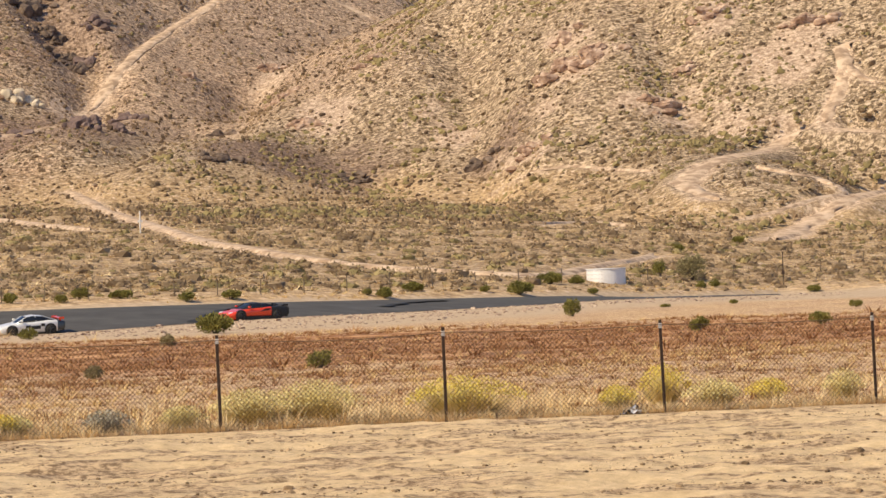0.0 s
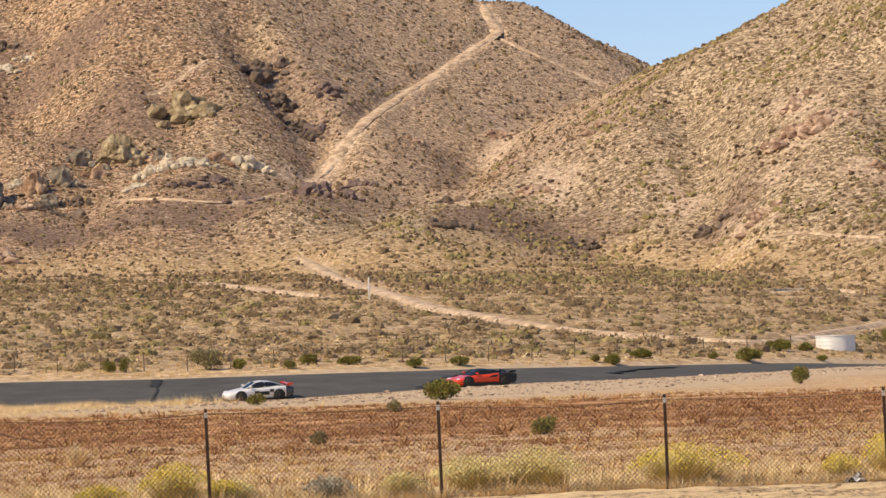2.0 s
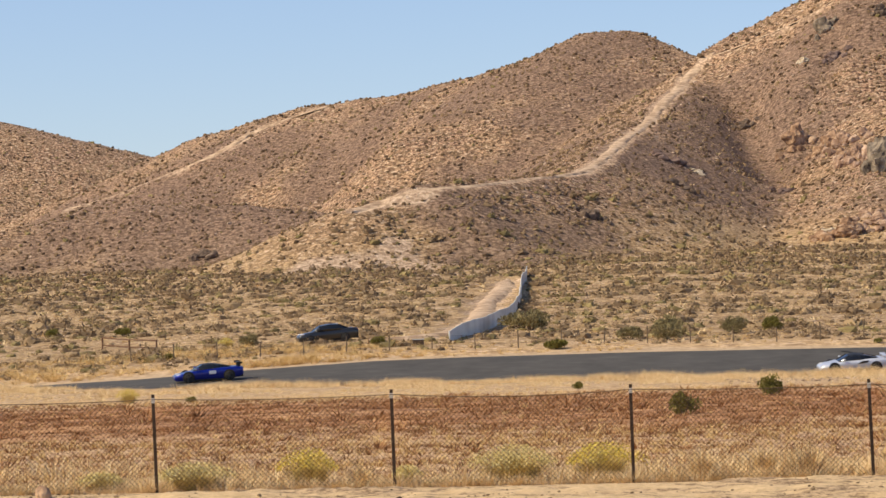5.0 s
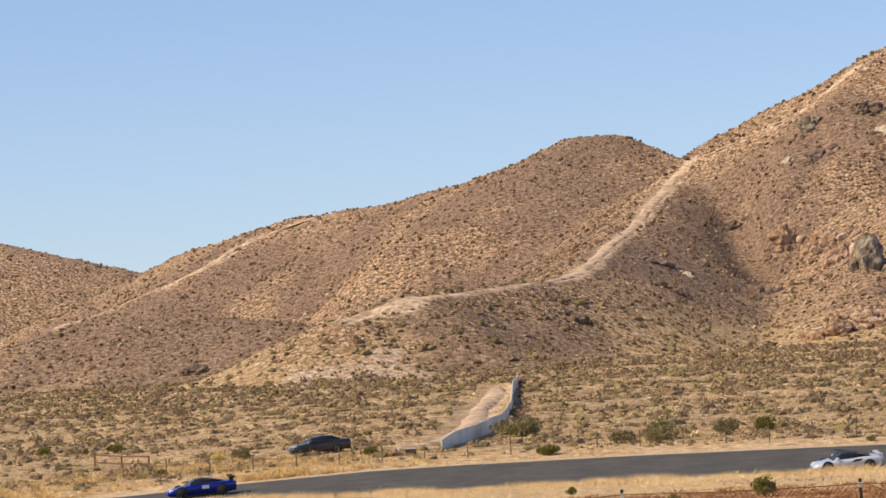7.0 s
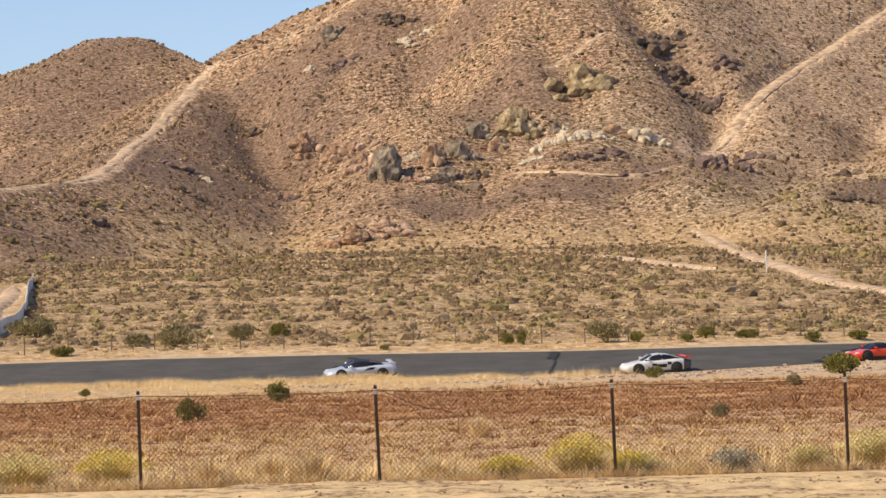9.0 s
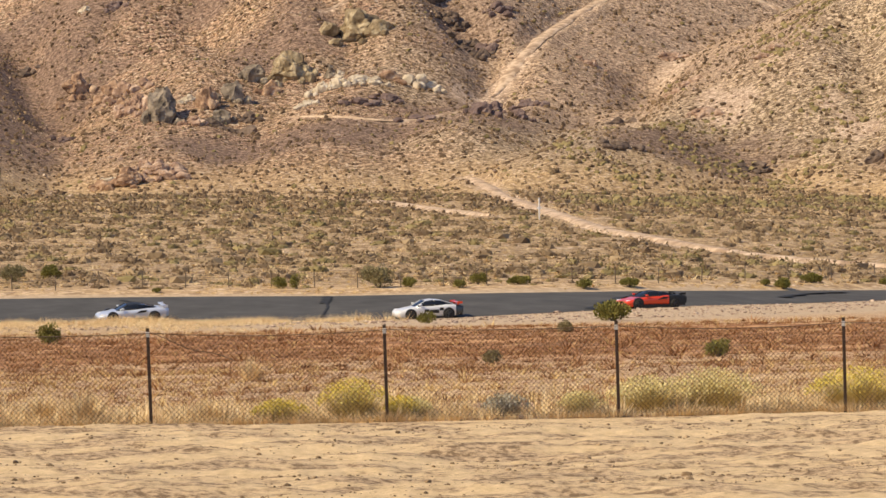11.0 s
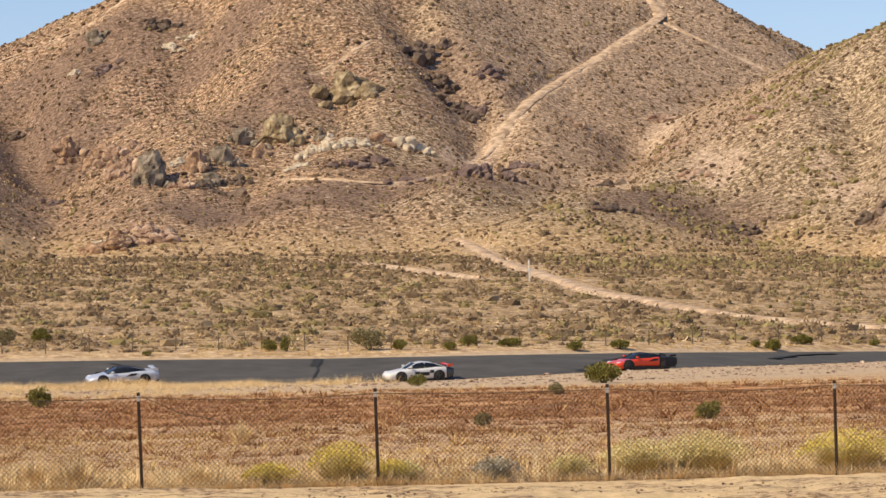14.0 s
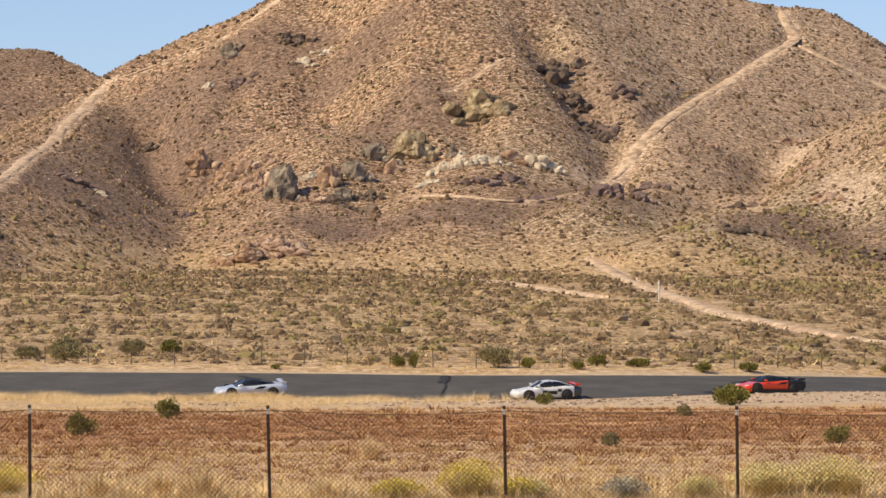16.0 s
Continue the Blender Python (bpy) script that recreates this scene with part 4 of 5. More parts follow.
# ---- rocks ----
ROCK_MATS = {
    "tan": mottled("tan_rock", [(0.36, (0.2, 0.115, 0.068)), (0.5, (0.4, 0.255, 0.155)), (0.64, (0.6, 0.42, 0.275))], 0.5, 0.9, 0, 0.8, 0.3),
    "grey": mottled("grey_rock", [(0.36, (0.12, 0.095, 0.068)), (0.5, (0.25, 0.2, 0.145)), (0.64, (0.42, 0.345, 0.25))], 0.5, 0.9, 0, 0.8, 0.3),
    "olive": mottled("olive_rock", [(0.36, (0.17, 0.12, 0.065)), (0.5, (0.31, 0.235, 0.135)), (0.64, (0.5, 0.4, 0.25))], 0.5, 0.9, 0, 0.8, 0.3),
    "pale": mottled("pale_rock", [(0.3, (0.36, 0.28, 0.19)), (0.5, (0.6, 0.5, 0.36)), (0.7, (0.76, 0.67, 0.53))], 0.5, 0.9, 0, 0.8, 0.3),
    "pink": mottled("pink_rock", [(0.36, (0.24, 0.145, 0.095)), (0.5, (0.42, 0.28, 0.19)), (0.64, (0.64, 0.47, 0.34))], 0.5, 0.9, 0, 0.8, 0.3),
    "purple": mottled("purple_rock", [(0.25, (0.1, 0.065, 0.055)), (0.5, (0.19, 0.13, 0.11)), (0.75, (0.3, 0.22, 0.18))], 0.5, 0.9, 0, 0.8, 0.3),
    "dark": mottled("dark_rock", [(0.3, (0.08, 0.056, 0.042)), (0.5, (0.16, 0.115, 0.084)), (0.7, (0.28, 0.205, 0.148))], 0.5, 0.9, 0, 0.8, 0.3),
}
ROCK_WORDS = {"tan": "craggy tan boulder", "grey": "craggy grey boulder", "olive": "rounded olive brown boulder", "pale": "cream white rock outcrop",
              "pink": "pinkish rock outcrop", "purple": "dull purple rock ledge", "dark": "dark brown rock ledge"}


def rock(kind, x, y, w, h):
    """A faceted boulder with split sides, half sunk in the slope."""
    seed = int(abs(x) * 97 + abs(y) * 13)
    g = np.random.default_rng(seed)
    base = new("rock_outcrop")
    base.location = (x, y, ground_at(x, y))
    single = kind in ("grey", "olive", "tan")
    lumps = 7 if single else 12
    for i in range(lumps):
        bm = bmesh.new()
        bmesh.ops.create_icosphere(bm, subdivisions=4 if i == 0 and w > 4 else 3 if i < 3 else 2, radius=0.5)
        k = (0.95 if single else 0.6) if i == 0 else g.uniform(0.16, 0.5)
        ox, oy = (0, 0) if i == 0 else (g.uniform(-0.85, 0.85) * w, g.uniform(-0.7, 0.3) * w)
        oz = ground_at(x + ox, y + oy) - base.location.z
        cuts = [(Vector(g.normal(size=3)).normalized(), g.uniform(0.3, 0.46)) for _ in range(11)]
        for v in bm.verts:
            for n, d in cuts:
                over = v.co.dot(n) - d
                if over > 0:
                    v.co -= n * over
            p = v.co * 4 + Vector((seed % 100, i * 7, 0))
            v.co *= 1 + 0.4 * noise.noise(p * 0.6) + 0.2 * noise.noise(p * 1.9) - 0.16 * abs(noise.noise(p * 4.3))
            v.co.x, v.co.y, v.co.z = v.co.x * w * 1.35 * k + ox, v.co.y * w * k + oy, v.co.z * h * 1.75 * k + h * 0.3 * k + oz
        part("boulder", bm, ROCK_MATS[kind], base)
    tagged(base, ROCK_WORDS[kind] + " set in the dry hillside", "rock", "hill rocks")


ROCKS = {
    "tan": [(-9.8, 699, 4.2, 3.0), (-6.0, 694, 2.6, 1.8), (-3.4, 691, 3.4, 2.4), (13.2, 650, 3.0, 3.2), (-1, 674, 2.4, 1.8), (25, 664, 3, 2), (46, 660, 3, 1.6), (-0.4, 590.5, 4.4, 2.4), (-5, 591, 2.6, 1.3)],
    "grey": [(5.4, 646, 4.6, 5.2), (17.8, 655, 3.2, 3), (21.9, 672, 3.8, 3), (15.7, 645, 2.6, 2.3), (35.9, 668, 1.8, 1.8), (-4.5, 745, 3, 2.6)],
    "olive": [(28.6, 671, 6.0, 4.6), (42.4, 691, 7.0, 4.4), (46, 688, 4, 2.6)],
    "pale": [(33.6, 658, 3.4, 2.6), (36.5, 658, 3.6, 2.4), (39.6, 657, 3.4, 2), (43.2, 657, 2.8, 1.6), (51.4, 661.5, 3.8, 2.8), (53.6, 662, 2.8, 2.0), (37.5, 664, 2.4, 1.4), (30.7, 648, 2.6, 1.4), (10.3, 655, 2.3, 1.6),
             (10.6, 735, 3, 1.4), (14, 738, 2.4, 1.2), (-8.4, 734, 2.4, 1.2), (-26, 640, 2, 1), (-3.5, 593.5, 2, 0.9)],
    "pink": [(-0.6, 684, 4.8, 3.2), (1.4, 668, 4.2, 4.2), (2.6, 660, 2.2, 1.8), (10.8, 633, 3.0, 2.0), (4.8, 594, 4.6, 2.4), (7.0, 595, 3.4, 1.8), (2.1, 597.7, 3.2, 1.8), (134.4, 589, 6, 3), (138.2, 586, 6, 2.6), (137.5, 602, 4, 2),
             (96.3, 621, 3.8, 1.8), (121.3, 561, 4, 1.8), (144, 561.8, 5, 2), (157, 586, 4, 2), (170, 572, 5, 2.2), (150, 574, 4, 1.6), (104, 705, 4, 1.8), (98, 655, 3.5, 1.6), (112, 640, 4, 1.6), (86, 690, 3, 1.4)],
    "purple": [(48, 630, 4, 1.8), (-12, 660, 3, 1.4), (-30, 640, 4, 1.6), (70, 655, 3.5, 1.8), (39.4, 642.5, 3.9, 1.7), (44.7, 648.6, 3.9, 1.6), (59.4, 630, 3.8, 2.6), (62.3, 638, 4.2, 2.8), (66, 634, 3.2, 2), (66, 697, 4, 2.2), (70, 706, 3.4, 2), (-2.8, 733, 4, 2)],
    # the first four, by the grey crag, also stand in for its shaded recess
    "dark": [(12.0, 641, 3.2, 2.6), (14.4, 637, 2.8, 1.8), (17.5, 638, 4, 2.4), (20.5, 646, 2.6, 2), (58, 714.6, 6.4, 4.0), (61, 706, 4.5, 3), (62.8, 699, 4, 2.4), (65.5, 693, 4, 2.6), (9.4, 745, 4, 2.4), (84, 640, 3, 1.6), (100, 590, 3.5, 1.6), (76.2, 578, 4, 1.6), (6.8, 745.6, 3, 2), (-38.1, 549.7, 3, 1.8), (-27.7, 614.9, 2.8, 1.6), (-20, 725, 3.4, 1.8), (-106.3, 607.4, 3, 1.8), (117, 577, 4, 2)],
}
for kind, rows in ROCKS.items():
    for row in rows:
        rock(kind, *row)


# ---- front fence ----
def box(bm, x0, y0, z0, x1, y1, z1):
    v = [bm.verts.new(p) for p in ((x0, y0, z0), (x1, y0, z0), (x1, y1, z0), (x0, y1, z0), (x0, y0, z1), (x1, y0, z1), (x1, y1, z1), (x0, y1, z1))]
    for q in ((0, 3, 2, 1), (4, 5, 6, 7), (0, 1, 5, 4), (1, 2, 6, 5), (2, 3, 7, 6), (3, 0, 4, 7)):
        bm.faces.new([v[i] for i in q])


def rod(bm, a, b, r, n=4):
    """A thin straight rod from a to b."""
    a, b = Vector(a), Vector(b)
    m = (b - a).to_track_quat("Z", "Y").to_matrix()
    rings = [[bm.verts.new(p + m @ Vector((r * math.cos(2 * math.pi * i / n), r * math.sin(2 * math.pi * i / n), 0))) for i in range(n)] for p in (a, b)]
    for i in range(n):
        bm.faces.new((rings[0][i], rings[0][(i + 1) % n], rings[1][(i + 1) % n], rings[1][i]))
    bm.faces.new(rings[1])
    bm.faces.new(rings[0][::-1])


post_mat = mottled("dark_post_paint", [(0.3, (0.035, 0.021, 0.014)), (0.6, (0.065, 0.04, 0.026)), (0.8, (0.13, 0.075, 0.042))], 14.0, 0.65, 0, 0.2, 0.002)
tip_mat = mottled("white_post_paint", [(0.3, (0.5, 0.46, 0.4)), (0.6, (0.75, 0.72, 0.66))], 30.0, 0.6, 0, 0.1, 0.001)
wire_mat = mottled("weathered_wire", [(0.3, (0.065, 0.044, 0.03)), (0.7, (0.2, 0.145, 0.1))], 20.0, 0.6, 0.3, 0, 0)
BAY = 3.09
FX, FY = 0.997, 0.0777


def fence_point(s, z, out=0.0):
    """A place s metres along the front fence from its datum post."""
    return (0.157 + s * FX - out * FY, 48.462 + s * FY + out * FX, z)


def fence_base(s):
    return -0.006 * s


fence = tagged(new("chain_link_fence"), "rusty chain link fence on dark steel posts with white tips", "fence")
post_me = None
for i in range(-5, 9):
    s = i * BAY
    lean = ((i * 37) % 7 - 3) * 0.003
    if post_me is None:
        bm = bmesh.new()
        box(bm, -0.021, -0.005, -0.15, 0.021, 0.005, 1.255)
        box(bm, -0.005, 0.005, -0.15, 0.005, 0.045, 1.25)
        for k in range(18):
            box(bm, -0.012, -0.014, 0.06 + k * 0.057, 0.012, -0.005, 0.08 + k * 0.057)
        first = part("post", bm, post_mat, fence)
        bm = bmesh.new()
        box(bm, -0.0235, -0.008, 1.14, 0.0235, 0.008, 1.205)
        box(bm, -0.008, 0.008, 1.15, 0.008, 0.048, 1.2)
        for k in range(2):
            box(bm, -0.012, -0.017, 1.145 + k * 0.034, 0.012, -0.008, 1.165 + k * 0.034)
        cap = part("post_tip", bm, tip_mat, first, "chipped white paint")
        post_me, cap_me = first.data, cap.data
        ob = first
    else:
        ob = link("post", post_me, fence)
        link("post_tip", cap_me, ob, "chipped white paint")
    ob.location = fence_point(s, fence_base(s))
    ob.rotation_euler = (0, lean - 0.012, 0.078)


def mesh_panel(i):
    """Diamond mesh of one bay, its wires bent at each crossing, with a sagging top strand."""
    g = random.Random(i)
    bm = bmesh.new()
    s0 = i * BAY
    pitch, top = 0.066, 1.19
    sag = g.uniform(0.02, 0.06)

    def at(u, v):
        f = (u / BAY)
        drop = sag * 4 * f * (1 - f) * (v / top)
        bulge = 0.05 * math.sin(f * 6.3 + i) * math.sin(v * 2.6)
        return fence_point(s0 + u, fence_base(s0 + u) + v - drop, -0.02 + bulge)
    n = int((BAY + top) / pitch)
    for d in (1, -1):
        for k in range(n + 1):
            u0 = k * pitch if d < 0 else k * pitch - top
            pts = []
            for v in np.linspace(0.03, top, 5):
                u = u0 + d * (v - 0.03) if d > 0 else u0 - (v - 0.03)
                if -0.001 <= u <= BAY + 0.001:
                    pts.append(at(u, v))
            for a, b in zip(pts, pts[1:]):
                rod(bm, a, b, 0.0026, 3)
    part("mesh_panel", bm, wire_mat, fence)
    bm = bmesh.new()
    us = np.linspace(0, BAY, 9)
    tube = [[bm.verts.new(Vector(at(a, top)) + Vector((0, 0.005 * math.cos(q), 0.005 * math.sin(q)))) for q in (0, 1.57, 3.14, 4.71)] for a in us]
    for r0, r1 in zip(tube, tube[1:]):
        for j in range(4):
            bm.faces.new((r0[j], r0[(j + 1) % 4], r1[(j + 1) % 4], r1[j]))
    part("top_wire", bm, wire_mat, fence)


for i in range(-5, 8):
    mesh_panel(i)
# loose strand that hangs from one post
bm = bmesh.new()
strand = [fence_point(s, 1.19 - 0.35 * (s - 0.02) ** 0.8 + 0.02 * math.sin(s * 9), -0.05) for s in np.linspace(0.02, 1.1, 8)]
for a, b in zip(strand, strand[1:]):
    rod(bm, a, b, 0.005, 4)
part("loose_wire", bm, wire_mat, fence)

# ---- litter by the fence ----
bm = bmesh.new()
bmesh.ops.create_grid(bm, x_segments=10, y_segments=6, size=0.5)
for v in bm.verts:
    n = noise.noise(v.co * 4)
    v.co = Vector((v.co.x * 0.3, v.co.y * 0.22, 0.09 + 0.1 * (v.co.x + 0.5) * abs(v.co.y * 1.2 + 0.3) + 0.05 * n))
bmesh.ops.solidify(bm, geom=bm.faces[:], thickness=0.01)
bag = part("plastic_scrap", bm, mottled("scrap_plastic", [(0.45, (0.02, 0.02, 0.022)), (0.52, (0.6, 0.6, 0.62))], 5.0, 0.4, 0, 0.1, 0.01))
bag.location = (*fence_point(11.85, 0)[:2], ground_at(*fence_point(11.85, 0)[:2]) - 0.06)
tagged(bag, "crumpled black and white plastic scrap against the fence", "litter")
bm = bmesh.new()
bmesh.ops.create_icosphere(bm, subdivisions=2, radius=0.11)
for v in bm.verts:
    v.co *= 1 + 0.4 * noise.noise(v.co * 9)
stone = part("stone", bm, ROCK_MATS["tan"])
stone.location = (-10.05, 45.3, ground_at(-10.05, 45.3) + 0.05)
tagged(stone, "pale rounded stone lying on graded dirt", "stone")

# ---- wire fence behind the track ----
old_wood = mottled("old_post", [(0.3, (0.1, 0.075, 0.05)), (0.7, (0.2, 0.15, 0.1))], 6.0, 0.9)
wire_fence = tagged(new("wire_fence"), "thin wire fence on weathered posts behind the track", "fence")
line = []
for a in np.arange(-14.4, 17.5, 0.66):
    near, lo, hi = road_at(np.array([a]))
    d = float(near[0]) + ROAD_W + 6.5 + 1.2 * math.sin(a * 1.3) + max(0, a - 8) * 2.2 + max(0, -8 - a) * 5
    x, y = polar(a, d)
    if -13.2 < a < -11.2:
        line.append(None)
        continue
    z = ground_at(x, y)
    bm = bmesh.new()
    tall = 1.15 + 0.12 * math.sin(a * 7)
    rod(bm, (0, 0, -0.2), (0.04 * math.sin(a * 11), 0, tall), 0.045, 6)
    p = part("fence_post", bm, old_wood, wire_fence)
    p.location = (x, y, z)
    line.append((x, y, z))
for p, q in zip(line, line[1:]):
    if p and q:
        bm = bmesh.new()
        for h in (0.35, 0.7, 1.0):
            rod(bm, (p[0], p[1], p[2] + h), (q[0], q[1], q[2] + h), 0.008, 3)
        part("wire_strand", bm, wire_mat, wire_fence)

# rusty pipe gate
gate = tagged(new("pipe_gate"), "rusty brown pipe gate standing in dry grass", "gate")
rust = mottled("rusty_pipe", [(0.3, (0.1, 0.05, 0.03)), (0.7, (0.22, 0.12, 0.07))], 10.0, 0.8, 0.2)
gp = [(-61.1, 299.6), (-58.4, 297.1), (-55.6, 294.1)]
gz = [ground_at(*p) for p in gp]
for p, z in zip(gp, gz):
    bm = bmesh.new()
    rod(bm, (p[0], p[1], z - 0.2), (p[0], p[1], z + 0.95), 0.07, 8)
    part("gate_post", bm, rust, gate)
for h in (0.9, 0.3):
    bm = bmesh.new()
    for (p, z), (q, w) in zip(zip(gp, gz), list(zip(gp, gz))[1:]):
        rod(bm, (*p, z + h), (*q, w + h), 0.05, 8)
    part("gate_rail", bm, rust, gate)

# ---- barrier wall, tank, marker pole, box ----
wall_steel = mottled("galvanised_sheet", [(0.3, (0.5, 0.51, 0.5)), (0.55, (0.62, 0.64, 0.62)), (0.8, (0.72, 0.74, 0.72))], 0.4, 0.5, 0.1, 0.15, 0.02)
barrier = tagged(new("sheet_metal_barrier"), "long grey corrugated sheet metal barrier climbing the slope", "barrier")
bl = smooth_line([(-29.6, 272), (-28.9, 282), (-28.7, 302), (-30.6, 339), (-33.2, 372), (-35.6, 400), (-39, 446)], 5)
tops = np.interp(np.arange(len(bl)), [0, 3, 8, 14, 22, 30], [0.75, 1.05, 1.1, 1.05, 1.1, 1.1])
for k in range(len(bl) - 1):
    bm = bmesh.new()
    a, b = bl[k], bl[k + 1]
    d = Vector((b[0] - a[0], b[1] - a[1], 0))
    n = Vector((d.y, -d.x, 0)).normalized()
    za, zb = ground_at(*a) - 0.3, ground_at(*b) - 0.3
    cols = []
    ribs = 24
    for j in range(ribs + 1):
        f = j / ribs
        p = Vector((a[0], a[1], za)) + (Vector((b[0], b[1], zb)) - Vector((a[0], a[1], za))) * f
        p += n * (0.05 if (j // 2) % 2 else 0.0)
        t = tops[k] + (tops[k + 1] - tops[k]) * f + 0.3
        cols.append([bm.verts.new(p + n * o + Vector((0, 0, z))) for o, z in ((0.02, 0), (0.02, t), (-0.02, t), (-0.02, 0))])
    for c, e in zip(cols, cols[1:]):
        for i in range(4):
            bm.faces.new((c[i], e[i], e[(i + 1) % 4], c[(i + 1) % 4]))
    part("sheet_panel", bm, wall_steel, barrier)
    bm = bmesh.new()
    rod(bm, (a[0], a[1], za), (a[0], a[1], za + tops[k] + 0.32), 0.07, 6)
    part("upright", bm, wall_steel, barrier)

white_steel = mottled("white_tank_paint", [(0.3, (0.62, 0.6, 0.57)), (0.6, (0.76, 0.74, 0.71))], 0.8, 0.5, 0, 0.05, 0.01)
tank = tagged(new("water_tank"), "low white round water tank among bushes", "tank")
tank.location = (73.9, 311.5, ground_at(73.9, 311.5) - 0.1)
bm = bmesh.new()
ring_prof = [(1.66, -0.3), (1.68, 0.05), (1.68, 1.2), (1.74, 1.22), (1.74, 1.3), (1.6, 1.31)]
rings = [[bm.verts.new((r * math.cos(2 * math.pi * i / 40), r * math.sin(2 * math.pi * i / 40), z)) for i in range(40)] for r, z in ring_prof]
for r0, r1 in zip(rings, rings[1:]):
    for i in range(40):
        bm.faces.new((r0[i], r0[(i + 1) % 40], r1[(i + 1) % 40], r1[i]))
part("shell", bm, white_steel, tank)
bm = bmesh.new()
bmesh.ops.create_cone(bm, cap_ends=True, segments=40, radius1=1.62, radius2=0.2, depth=0.05, matrix=Matrix.Translation((0, 0, 1.3)))
part("lid", bm, white_steel, tank)

pole = tagged(new("marker_pole"), "slim white marker pole with a small cross arm", "pole")
pole.location = (45.5, 416.5, ground_at(45.5, 416.5))
bm = bmesh.new()
rod(bm, (0, 0, -0.3), (0, 0, 2.5), 0.09, 8)
part("shaft", bm, tip_mat, pole)
bm = bmesh.new()
box(bm, -0.28, -0.05, 1.25, 0.28, 0.05, 1.45)
part("sign_plate", bm, tip_mat, pole)

crate = tagged(new("equipment_box"), "small dark metal box beside the wire fence", "box")
crate.location = (-31.4, 267.5, ground_at(-31.4, 267.5))
bm = bmesh.new()
box(bm, -0.38, -0.25, -0.05, 0.38, 0.25, 0.4)
bmesh.ops.bevel(bm, geom=bm.edges[:], offset=0.02, segments=1, affect="EDGES")
part("body", bm, post_mat, crate)
bm = bmesh.new()
box(bm, -0.41, -0.28, 0.4, 0.41, 0.28, 0.46)
part("lid", bm, wall_steel, crate)

mast = tagged(new("slim_mast"), "slim dark steel mast among bushes behind the track", "pole")
mast.location = (95.1, 330.5, ground_at(95.1, 330.5))
bm = bmesh.new()
rod(bm, (0, 0, -0.3), (0, 0, 3.1), 0.05, 8)
part("shaft", bm, post_mat, mast)
bm = bmesh.new()
box(bm, -0.12, -0.08, 1.0, 0.12, 0.08, 1.35)
part("switch_box", bm, post_mat, mast)

# ---- cars ----
glass_m, glass_nt, glass_b = material("car_glass", 0.08)
glass_b.inputs["Base Color"].default_value = (0.012, 0.014, 0.016, 1)
glass_b.inputs["Specular IOR Level"].default_value = 0.6
rubber = mottled("tyre_rubber", [(0.3, (0.015, 0.015, 0.015)), (0.7, (0.035, 0.033, 0.03))], 12.0, 0.85, 0, 0, 0)
alloy = mottled("wheel_alloy", [(0.3, (0.035, 0.035, 0.036)), (0.7, (0.085, 0.085, 0.086))], 9.0, 0.4, 0.7, 0, 0)
black_trim = mottled("black_trim", [(0.3, (0.012, 0.012, 0.012)), (0.7, (0.03, 0.03, 0.03))], 9.0, 0.5, 0, 0, 0)
lamp_clear = mottled("lamp_lens", [(0.3, (0.55, 0.57, 0.6)), (0.7, (0.75, 0.77, 0.8))], 9.0, 0.15, 0, 0, 0)
lamp_red = mottled("tail_lens", [(0.3, (0.3, 0.01, 0.01)), (0.7, (0.45, 0.02, 0.015))], 9.0, 0.2, 0, 0, 0)


def paint(name, c, metal=0.3):
    m = mottled(name, [(0.3, tuple(v * 0.88 for v in c)), (0.7, c)], 2.0, 0.28, metal, 0, 0)
    b = m.node_tree.nodes["Principled BSDF"]
    b.inputs["Coat Weight"].default_value = 0.6
    b.inputs["Coat Roughness"].default_value = 0.08
    return m


def loft(rings, close=True):
    bm = bmesh.new()
    vs = [[bm.verts.new(p) for p in r] for r in rings]
    n = len(vs[0])
    for a, b in zip(vs, vs[1:]):
        for i in range(n if close else n - 1):
            bm.faces.new((a[i], a[(i + 1) % n], b[(i + 1) % n], b[i]))
    if close:
        bm.faces.new(vs[0][::-1])
        bm.faces.new(vs[-1])
    bmesh.ops.recalc_face_normals(bm, faces=bm.faces)
    return bm


# nose to tail: (share of length, underside, belt, bonnet or deck, half width share)
SUPER = dict(size=(4.55, 1.98, 1.17), wheel=0.345, axles=(0.2, 0.79),
             body=[(0.0, .2, .34, .42, .72), (.03, .13, .4, .5, .86), (.12, .11, .5, .6, .95), (.22, .11, .58, .7, 1.0), (.36, .12, .62, .78, .97),
                   (.55, .12, .66, .84, .97), (.7, .12, .7, .88, 1.0), (.82, .13, .74, .88, 1.0), (.94, .2, .74, .86, .95), (1.0, .34, .7, .82, .88)],
             cabin=[(.27, .74, .76, .55, .5), (.42, .78, 1.12, .72, .52), (.52, .8, 1.17, .74, .54), (.64, .84, 1.1, .7, .5), (.84, .86, .9, .5, .42)])
COUPE = dict(size=(4.4, 1.8, 1.27), wheel=0.34, axles=(0.19, 0.77),
             body=[(0.0, .26, .4, .5, .7), (.03, .16, .48, .6, .86), (.12, .14, .58, .7, .95), (.24, .14, .64, .8, .98), (.38, .15, .68, .86, .96),
                   (.6, .15, .72, .9, .97), (.75, .15, .76, .92, 1.0), (.88, .18, .76, .88, .98), (.97, .28, .72, .82, .9), (1.0, .36, .68, .76, .84)],
             cabin=[(.28, .82, .84, .6, .54), (.43, .86, 1.2, .76, .56), (.54, .88, 1.27, .78, .58), (.68, .9, 1.2, .74, .54), (.9, .86, .88, .52, .44)])
